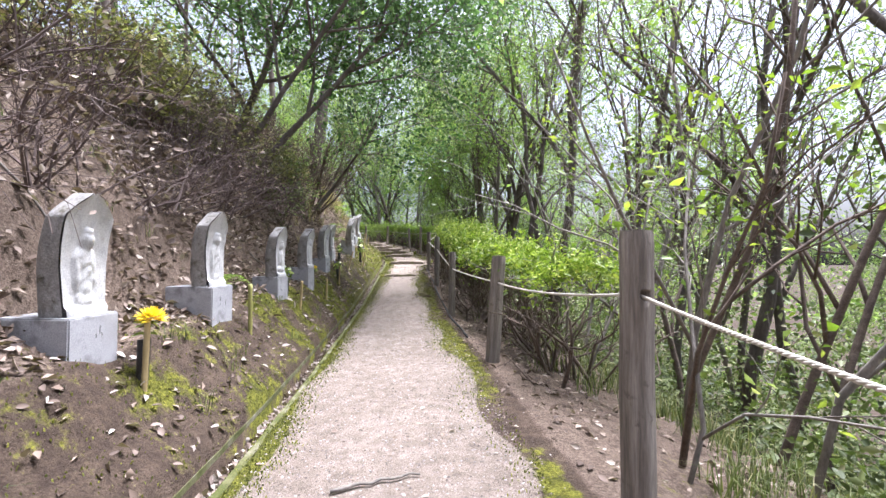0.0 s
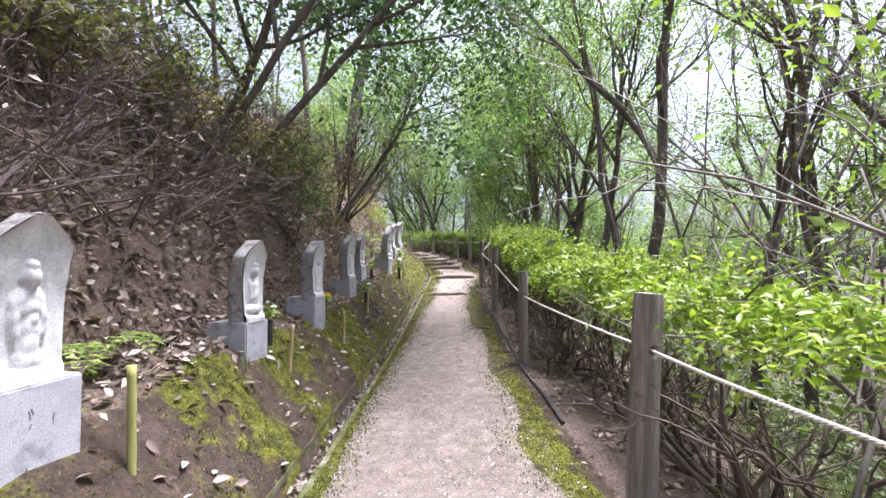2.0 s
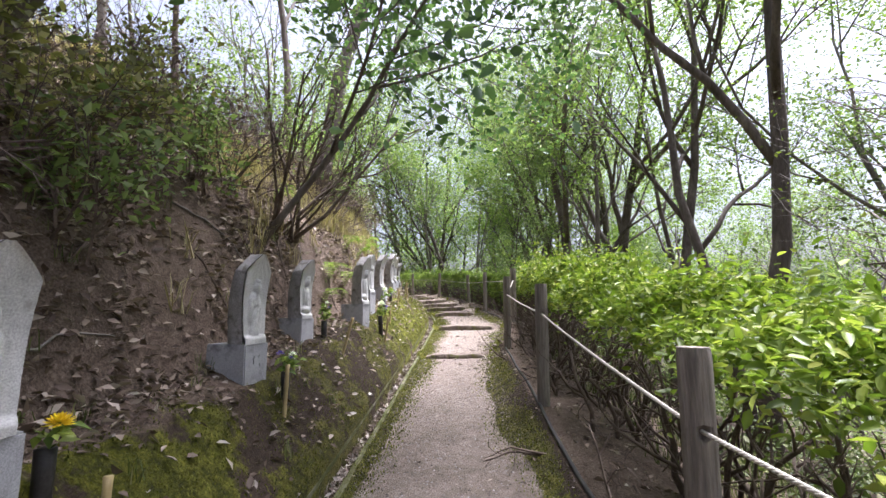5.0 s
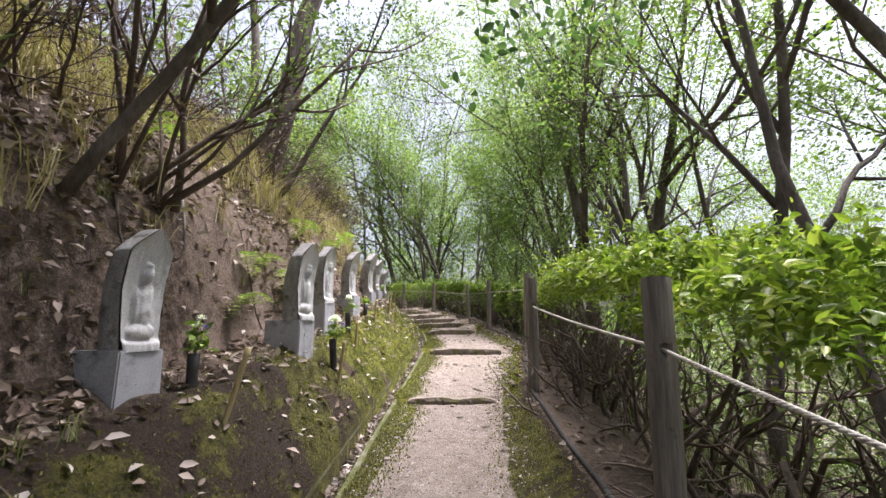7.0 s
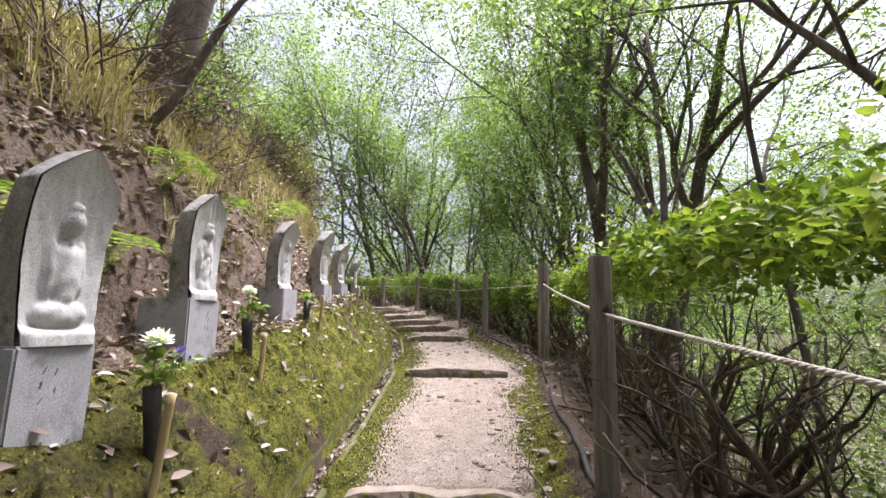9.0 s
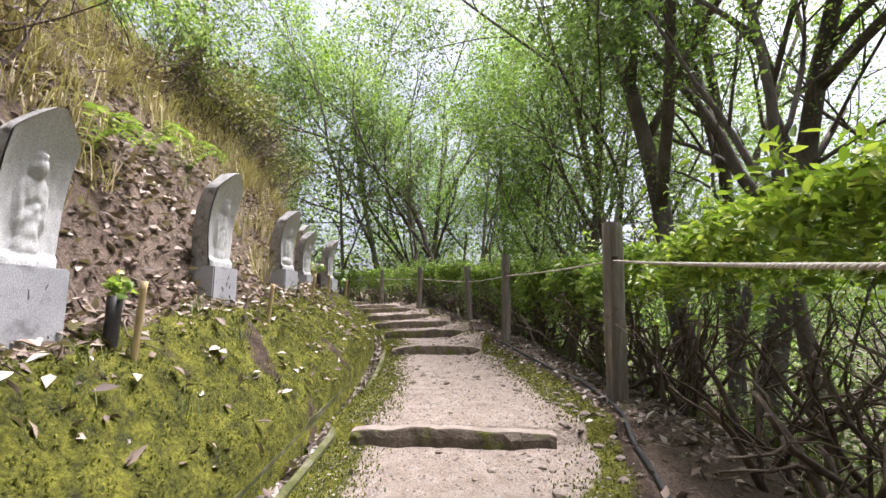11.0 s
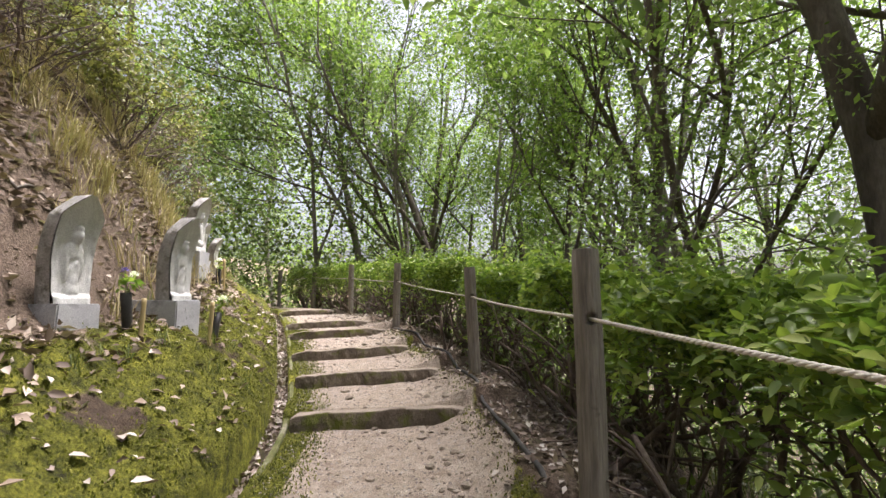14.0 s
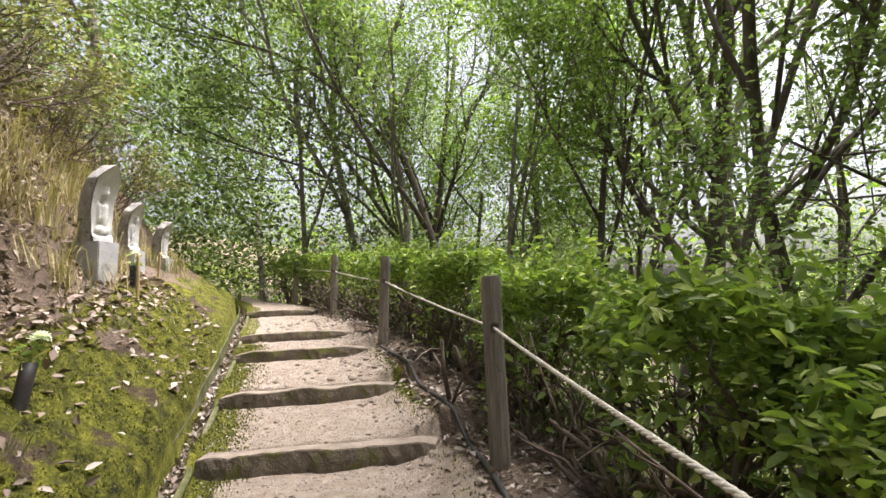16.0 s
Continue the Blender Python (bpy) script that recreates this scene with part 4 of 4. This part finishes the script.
tree(3.4, 24.8, 10.5, 0.18, 29, M_bark, M_mid, 0.08, 30, 0.22, (0.1, 0.05), 3, 5, 0.08, 0.35, 0.8, 0.5, "stout dark tree on the valley side")
for k, (x, y, tall) in enumerate([(1.6, 33.0, 15), (-0.9, 36.5, 16), (4.6, 32.5, 15), (-5.4, 38.5, 15)]):
    tree(x, y, tall, 0.15 + 0.01 * k, 90 + k, M_bark if k % 2 else M_bark_pale, M_fresh if k % 3 else M_mid, 0.08, 26, 0.22, (0.03, 0.0), 3, 6, 0.07, 0.3, 0.75, 0.48, "tall slender tree with fresh spring leaves")
# bare small trees at the start
for k, (x, y, tall, r, lx, ly) in enumerate([(1.75, 3.4, 4.0, 0.028, 0.25, 0.05), (2.2, 4.2, 4.8, 0.034, 0.3, -0.1), (2.6, 3.3, 4.4, 0.034, 0.2, 0.1), (3.3, 4.6, 5.6, 0.05, 0.4, 0.0), (1.6, 5.4, 3.0, 0.022, 0.2, 0.1),
                                             (3.0, 6.6, 5.6, 0.045, 0.05, 0.1), (4.6, 5.4, 6.5, 0.06, 0.3, 0.1), (2.1, 7.8, 4.2, 0.028, 0.15, 0.0), (3.1, 9.5, 6.0, 0.05, 0.05, 0.1), (4.3, 8.2, 6.5, 0.06, 0.0, 0.0), (1.5, 2.9, 2.6, 0.02, 0.3, 0.2), (2.0, 5.0, 2.8, 0.022, 0.1, 0.3)]):
    tree(x, y, tall, r, 40 + k, M_bark_pale if k % 3 else M_stem, M_hedge if k % 2 == 0 else M_mid, 0.07, 1, 0.12, (lx, ly), 3, 5, 0.16, 0.15, 0.75, 0.55, "thin bare-branched small tree with a few new leaves", "thicket trees")

# the wood: a few kinds, repeated
KINDS = []
for k in range(7):
    KINDS.append(tree(-30 - 6 * k, -30, 8.5 + k * 0.5, 0.07 + 0.012 * k, 60 + k, M_bark_pale if k % 2 else M_bark, (M_fresh, M_mid, M_mid, M_fresh)[k % 4], 0.095 if k < 4 else 0.075, 34 if k < 4 else 7, 0.24, (0.05, 0.0), 3, 5, 0.1, 0.3, 0.75, 0.52, z=0.0))
rng_w = np.random.default_rng(77)
placed = [(2.7, 15.9), (2.4, 21.0), (2.75, 22.9)]


def wood(count, xs, ys, ok, gapd, size=(0.85, 1.25)):
    made, tries = 0, 0
    while made < count and tries < count * 30:
        tries += 1
        x, y = rng_w.uniform(*xs), rng_w.uniform(*ys)
        if not ok(x, y) or any((x - a) ** 2 + (y - b) ** 2 < gapd ** 2 for a, b in placed):
            continue
        placed.append((x, y))
        c = copy_thing(KINDS[int(rng_w.integers(4, 7)) if (y < 17 and x > 0) or x < gutter_x(min(y, 41)) else int(rng_w.integers(0, 5))], pose(x, y, height(x, y), rng_w.normal() * 3, rng_w.normal() * 3, rng_w.uniform(0, 360)))
        s = rng_w.uniform(*size)
        c.matrix_basis = c.matrix_basis @ Matrix.Diagonal((s, s, s, 1))
        made += 1


wood(22, (3.6, 14), (-2, 34), lambda x, y: x > fence_x(y) + (3.2 if y > 10 else 6.5), 1.5)
wood(17, (-16, 10), (29, 50), lambda x, y: x > fence_x(min(y, 41)) + 1.6, 2.2, (1.15, 1.7))
wood(15, (-20, -5), (2, 40), lambda x, y: x < gutter_x(y) - (7.5 if 7 < y < 21 else 4.4), 1.8, (0.9, 1.4))
# unseen trees behind the start, added to block the sky from there
wood(8, (-12, 14), (-26, -3), lambda x, y: x < gutter_x(y) - 2.5 or x > fence_x(y) + 1.5, 1.8)
wood(8, (10, 26), (4, 56), lambda x, y: True, 2.2)


# far woods: leaves past counting
def far_wood(name, count, seed, spot, leaf, size, tall=15):
    """Crowns of leafy clumps with gaps between them."""
    rng = np.random.default_rng(seed)
    pts = []
    while len(pts) < count:
        x, y = spot(rng)
        k = noise.noise((x * 0.16, y * 0.16, 3.0))
        top = tall + 7 * k
        ground = height(x, y)
        for j in range(9):
            q = np.array([x, y, ground + 0.3 + rng.uniform(0, 1) ** 1.3 * top]) + rng.normal(size=3) * [1.3, 1.3, 0.4]
            n = int(rng.uniform(10, 34))
            pts.extend(q + rng.normal(size=(n, 3)) * [0.62, 0.62, 0.3] * rng.uniform(0.6, 1.3))
    ob = new(name, leaf_cloud(name, pts[:count], size, leaf, rng, 0.7, 1.7, 0.4))
    tagged(ob, "distant woodland foliage in fresh spring green", "woodland", kind="stuff")


far_wood("far_woodland", 46000, 21, lambda r: (r.uniform(-26, 24), r.uniform(38, 60)), M_fresh, 0.24)
far_wood("far_woodland", 26000, 22, lambda r: (r.uniform(13, 34), r.uniform(8, 62)), M_mid, 0.26)
# also unseen: foliage added behind the start against sky light
far_wood("far_woodland", 12000, 24, lambda r: (r.uniform(-30, 24), r.uniform(-40, -22)), M_mid, 0.34)
far_wood("far_woodland", 22000, 25, lambda r: (r.uniform(-24, -11.5), r.uniform(33, 48)), M_mid, 0.2)
far_wood("far_woodland", 14000, 23, lambda r: (r.uniform(-34, -14), r.uniform(0, 50)), M_mid, 0.26, 9)
far_wood("far_woodland", 30000, 26, lambda r: (r.uniform(-16, 16), r.uniform(33, 42)), M_under, 0.17, 5)
far_wood("far_woodland", 26000, 27, lambda r: (r.uniform(7, 15), r.uniform(-4, 34)), M_under, 0.15, 5)


# ---- undergrowth ----
def scatter(count, seed, xs, ys, ok):
    rng = np.random.default_rng(seed)
    out = []
    while len(out) < count:
        y = rng.uniform(*ys)
        x = gutter_x(y) + rng.uniform(*xs)
        if rng.uniform() < ok(x, y, gutter_x(y) - x):
            out.append((x, y, height(x, y)))
    return np.array(out), rng


def stuff(name, me, label, category):
    tagged(new(name, me), label, category, kind="stuff")


p_, r_ = scatter(75000, 1, (-4.8, -0.2), (-0.5, 27), lambda x, y, d: (0.05 + 0.95 * cut(0.7, 1.2, d)) * (0.35 + 0.65 * (n3(x, y, 0.8, 70.0) > -0.1)))
stuff("fallen_leaves", leaf_cloud("fallen_leaves", p_ + [0, 0, 0.02], 0.08, M_litter, r_, 0.45, 2.0, 0.6), "dry brown fallen leaves on the hillside", "fallen leaves")
p_, r_ = scatter(9000, 2, (1.2, 5.5), (0, 28), lambda x, y, d: cut(-0.25, 0.3, x - fence_x(y)))
stuff("fallen_leaves", leaf_cloud("fallen_leaves", p_ + [0, 0, 0.012], 0.075, M_litter, r_, 0.4, 2.0, 0.6), "dry fallen leaves under the hedge", "fallen leaves")
p_, r_ = scatter(6000, 12, (1.0, 5.5), (18, 30), lambda x, y, d: cut(-0.4, 0.1, x - fence_x(y)) * (1 - cut(0.6, 1.6, x - fence_x(y))))
stuff("fallen_leaves", leaf_cloud("fallen_leaves", p_ + [0, 0, 0.012], 0.06, M_pale_litter, r_, 0.4, 2.0, 0.6), "pale dry leaves along the foot of the hedge", "fallen leaves")
p_, r_ = scatter(6000, 3, (-0.14, -0.02), (-0.5, 30), lambda x, y, d: 1)
stuff("gutter_leaves", leaf_cloud("gutter_leaves", p_ + [0, 0, 0.07], 0.065, M_pale_litter, r_, 0.5, 2.0, 0.5), "pale dry leaves lying in the gutter", "fallen leaves")
p_, r_ = scatter(420, 4, (0.05, 1.9), (0, 28), lambda x, y, d: 1 if x < fence_x(y) else 0)
stuff("path_leaves", leaf_cloud("path_leaves", p_ + [0, 0, 0.008], 0.05, M_litter, r_, 0.2, 2.0, 0.8), "a few dry leaves on the path", "fallen leaves")


p_, r_ = scatter(1300, 5, (-1.2, -0.17), (0, 27), lambda x, y, d: 1)
stuff("bank_leaves", leaf_cloud("bank_leaves", p_ + [0, 0, 0.02], 0.075, M_pale_litter, r_, 0.3, 2.2, 0.7, fine=True), "pale dry leaves scattered on the mossy bank", "fallen leaves")


def pebbles(count, seed):
    p, rng = scatter(count, seed, (0.1, 2.0), (0.5, 30), lambda x, y, d: 1 if x < fence_x(y) - 0.3 else 0.1 if x < fence_x(y) else 0)
    s = rng.uniform(0.003, 0.011, len(p))[:, None, None] * rng.uniform(0.7, 1.3, (len(p), 6, 3))
    o = np.array([(1, 0, 0), (-1, 0, 0), (0, 1, 0), (0, -1, 0), (0, 0, 0.7), (0, 0, -0.7)])
    v = (p[:, None] + o[None] * s).reshape(-1, 3)
    f = np.array([(0, 2, 4), (2, 1, 4), (1, 3, 4), (3, 0, 4)])
    return mesh_of("path_gravel", v, (np.arange(len(p))[:, None, None] * 6 + f[None]).reshape(-1, 3), M_pebble)


def clods(count, seed):
    p, rng = scatter(count, seed, (0.2, 2.2), (13, 29), lambda x, y, d: (0.25 + 0.75 * (fence_x(y) - x < 0.7)) if x < fence_x(y) - 0.1 else 0)
    verts, faces = [], []
    for q in p:
        bm = bmesh.new()
        bmesh.ops.create_icosphere(bm, subdivisions=1, radius=0.008 + 0.04 * rng.uniform() ** 3)
        i = len(verts)
        for v in bm.verts:
            w = v.co * rng.uniform(0.7, 1.25)
            verts.append((q[0] + w.x, q[1] + w.y, q[2] + w.z * 0.6 + 0.004))
        faces += [[i + v.index for v in f.verts] for f in bm.faces]
        bm.free()
    return mesh_of("soil_clods", verts, faces, M_tread)


stuff("soil_clods", clods(900, 16), "small clods of soil and stones on the path", "clods")
stuff("path_gravel", pebbles(34000, 6), "small loose gravel on the path", "gravel")

p_, r_ = scatter(80000, 7, (-1.9, 1.9), (0.5, 27), lambda x, y, d: max(0.0, covers(x, y)[1]) ** 1.5 if x < fence_x(y) else 0)
stuff("moss", blades("moss", p_, 0.02, 0.009, M_moss, r_, 0.9), "yellow-green moss on the bank and path edge", "moss")
p_, r_ = scatter(2000, 8, (-6, -0.9), (6, 30), lambda x, y, d: cut(1.1, 2.0, d) * (0.25 + 0.75 * cut(9, 11.5, y)) * (n3(x, y, 0.9, 81.0) > -0.1))
p_ = np.repeat(p_, 18, 0) + r_.normal(size=(len(p_) * 18, 3)) * [0.05, 0.05, 0]
stuff("dry_grass", blades("dry_grass", p_, 0.4, 0.009, M_dry, r_, 1.0), "tufts of dry straw-coloured grass on the slope", "grass")
p_, r_ = scatter(420, 9, (-5, -0.25), (0, 30), lambda x, y, d: 0.5)
p_ = np.repeat(p_, 12, 0) + r_.normal(size=(len(p_) * 12, 3)) * [0.03, 0.03, 0]
stuff("grass", blades("grass", p_, 0.16, 0.006, M_green_grass, r_, 1.0), "small green grass tufts on the bank", "grass")
p_, r_ = scatter(900, 10, (1.6, 6), (0, 28), lambda x, y, d: cut(0.4, 1.2, x - fence_x(y)))
p_ = np.repeat(p_, 14, 0) + r_.normal(size=(len(p_) * 14, 3)) * [0.06, 0.06, 0]
stuff("grass", blades("grass", p_, 0.32, 0.009, M_green_grass, r_, 1.0), "green grass under the thicket", "grass")
p_, r_ = scatter(26000, 11, (2.6, 12), (0, 34), lambda x, y, d: cut(1.4, 2.2, x - fence_x(y)) * (n3(x, y, 0.45, 91.0) > -0.05))
p_ = p_ + np.abs(r_.normal(size=p_.shape)) * [0.2, 0.2, 0.45]
stuff("undergrowth", leaf_cloud("undergrowth", p_, 0.1, M_under, r_, 0.6, 2.0, 0.5), "low leafy undergrowth on the valley slope", "undergrowth")


def twig_heap(x, y, seed, count=22, size=1.0, up=0.8, leaves=120):
    rng = np.random.default_rng(seed)
    z = height(x, y)
    t = thing("bare_shrub", (x, y, z), "tangled bare brown shrub on the hillside", "shrub", "bare hillside shrubs")
    verts, faces, tips = [], [], []
    for k in range(count):
        grow(verts, faces, tips, (rng.normal() * 0.15, rng.normal() * 0.25, -0.05), (rng.normal() * 0.7 + 0.35, rng.normal() * 0.7, up), size * rng.uniform(0.6, 1.2), rng.uniform(0.006, 0.013), 2, rng, 4, 0.16, 0.0, 0.55, 0.8, 0.25)
    part_mesh("branchwork", mesh_of("branchwork", verts, faces, M_twig), t)
    part_mesh("dry_foliage", leaf_cloud("dry_foliage", cluster(tips, 1, 0.05, rng)[:leaves], 0.06, M_litter, rng, 0.7, 2.0, 0.4), t)


k = 0
for y, offs in ((1.2, (1.4, 2.3)), (2.3, (1.3, 2.2, 3.2)), (3.4, (1.35, 2.1, 3.0)), (4.6, (1.3, 2.0, 2.9)), (5.7, (1.3, 1.9, 2.8)), (6.8, (1.35, 2.0, 2.8)), (7.9, (1.5, 2.3)), (9.2, (1.8, 2.6)), (10.6, (2.3, 3.2)), (11.8, (1.7, 2.6, 3.5)), (13.0, (2.0, 2.9)), (14.2, (1.75, 2.6, 3.4)), (15.4, (2.1, 3.0)), (16.5, (1.9, 2.8)), (17.8, (2.5,)), (19.5, (2.8,)), (21.2, (2.4,)), (22.5, (2.5, 3.1)), (23.7, (2.3, 3.2)), (25.0, (2.5, 3.3)), (26.5, (2.3, 3.0)), (27.8, (2.6,))):
    for o in offs:
        twig_heap(gutter_x(y) - o - 0.22, y + 0.3 * math.sin(k * 2.1), 300 + k, 16, 1.0, 0.75, 170)
        k += 1


def leafy_shrub(x, y, seed, leaf, size, tall, count, label):
    rng = np.random.default_rng(seed)
    t = thing("shrub", (x, y, height(x, y)), label, "shrub", "leafy shrubs")
    verts, faces, tips = [], [], []
    for k in range(7):
        grow(verts, faces, tips, (rng.normal() * 0.1, rng.normal() * 0.1, -0.05), (rng.normal() * 0.6 + 0.2, rng.normal() * 0.6, 1.0), tall * rng.uniform(0.7, 1.1), 0.014, 2, rng, 4, 0.14, 0.03, 0.55, 0.7, 0.3)
    part_mesh("branchwork", mesh_of("branchwork", verts, faces, M_stem), t)
    part_mesh("foliage", leaf_cloud("foliage", cluster(tips, count, 0.09, rng), size, leaf, rng, 0.6, 2.0, 0.5), t)


for k, (y, o, lf, tall, cnt) in enumerate([(3.4, 2.9, M_olive, 1.0, 4), (4.5, 2.6, M_olive, 1.0, 4), (5.3, 2.2, M_olive, 0.9, 4), (6.2, 2.5, M_olive, 1.0, 5), (7.0, 2.0, M_olive, 0.9, 4), (7.7, 2.5, M_olive, 1.1, 5), (8.4, 1.8, M_olive, 0.9, 4), (9.6, 1.9, M_olive, 1.1, 4), (9.0, 1.5, M_mid, 0.8, 3), (10.9, 1.9, M_mid, 0.9, 3), (17.2, 2.6, M_mid, 0.9, 3), (20.5, 3.4, M_mid, 1.0, 4),
                                           (23.8, 3.9, M_mid, 1.2, 4), (21.6, 4.4, M_fresh, 1.5, 5), (25.4, 4.6, M_fresh, 1.6, 5), (27.5, 4.2, M_mid, 1.4, 5), (18.6, 4.0, M_fresh, 1.5, 5), (29.3, 3.4, M_mid, 1.5, 5), (31, 4.5, M_fresh, 2.0, 5), (20.6, 2.7, M_olive, 0.8, 4), (21.9, 2.9, M_olive, 1.0, 4), (23.2, 2.9, M_olive, 1.0, 4), (24.4, 2.6, M_olive, 0.9, 4), (25.3, 3.2, M_olive, 1.2, 4), (26.2, 2.9, M_olive, 1.1, 4), (27.4, 3.1, M_olive, 1.2, 4), (28.6, 2.8, M_olive, 1.1, 4), (22.6, 3.7, M_olive, 1.2, 5), (24.2, 3.9, M_olive, 1.3, 5)]):
    leafy_shrub(gutter_x(y) - o, y, 400 + k, lf, 0.075, tall, cnt, "leafy green shrub on the brown hillside")


def fern(x, y, seed):
    rng = np.random.default_rng(seed)
    t = thing("fern", (x, y, height(x, y)), "small fern with arching feathery fronds on the bank", "fern", "ferns")
    for k in range(6):
        w = rng.uniform(-1.6, 1.6)
        c, ways = [], []
        for j in range(16):
            f = j / 15
            q = Vector((math.cos(w) * 0.36 * f, math.sin(w) * 0.36 * f, 0.22 * math.sin(f * 2.4)))
            for s in (-1, 1):
                c.append(tuple(q))
                ways.append((-math.sin(w) * s * 2 + math.cos(w), math.cos(w) * s * 2 + math.sin(w), 0))
        part_mesh("frond", leaf_cloud("frond", c, 0.07, M_fern, rng, 0.1, 3.2, 0.9, np.array(ways)), t)


for k, (y, o) in enumerate([(13.1, 1.25), (13.7, 1.35), (14.4, 1.3), (15.2, 1.5), (18.4, 1.9), (19.2, 2.0), (17.6, 1.7), (4.9, 1.1), (16.0, 1.5), (12.6, 1.9)]):
    fern(gutter_x(y) - o, y, 500 + k)


def root(y, off, length, seed):
    rng = np.random.default_rng(seed)
    verts, faces, pts = [], [], []
    x, yy = gutter_x(y) - off, y
    w = rng.uniform(-0.6, 0.9)
    for k in range(12):
        pts.append((x, yy, height(x, yy) + 0.004))
        w += rng.normal() * 0.25
        x += math.cos(w) * length / 12
        yy += math.sin(w) * length / 12
    tube(verts, faces, pts, [0.012 * (1 - k / 14) for k in range(12)], 6)
    tagged(new("root", mesh_of("root", verts, faces, M_stem, True)), "thin bare root running down the earth bank", "root", "bank roots")


for k in range(16):
    root(9.8 + 0.55 * k, 1.9 - 0.35 * (k % 3), 0.7 + 0.2 * (k % 2), 600 + k)


def fallen_branch(x, y, turn, length, seed):
    rng = np.random.default_rng(seed)
    verts, faces, tips = [], [], []
    pts, rad = [], []
    w = radians(turn)
    for k in range(10):
        f = k / 9 - 0.5
        px, py = x + math.cos(w) * f * length + rng.normal() * 0.01, y + math.sin(w) * f * length + rng.normal() * 0.01
        pts.append((px, py, height(px, py) + 0.02))
        rad.append(0.012 - 0.006 * k / 9)
    tube(verts, faces, pts, rad, 6)
    tagged(new("fallen_branch", mesh_of("fallen_branch", verts, faces, M_bark_pale, True)), "dead fallen branch lying on the leaf litter", "branch", "fallen branches")


for k, (y, o, turn, length) in enumerate([(7.2, 1.2, 80, 1.0), (8.6, 1.3, 95, 1.2), (3.1, 1.5, 40, 0.9), (5.4, 1.7, 120, 0.8), (10.8, 1.6, 60, 0.9), (12.9, 1.7, 140, 0.8), (15.6, 1.45, 100, 0.9), (17.4, 1.6, 70, 0.7), (19.4, 1.7, 110, 0.8), (22.4, 1.9, 95, 0.7), (24.6, 1.2, 130, 0.6), (2.6, -0.9, 20, 0.5)]):
    fallen_branch(gutter_x(y) - o, y, turn, length, 700 + k)
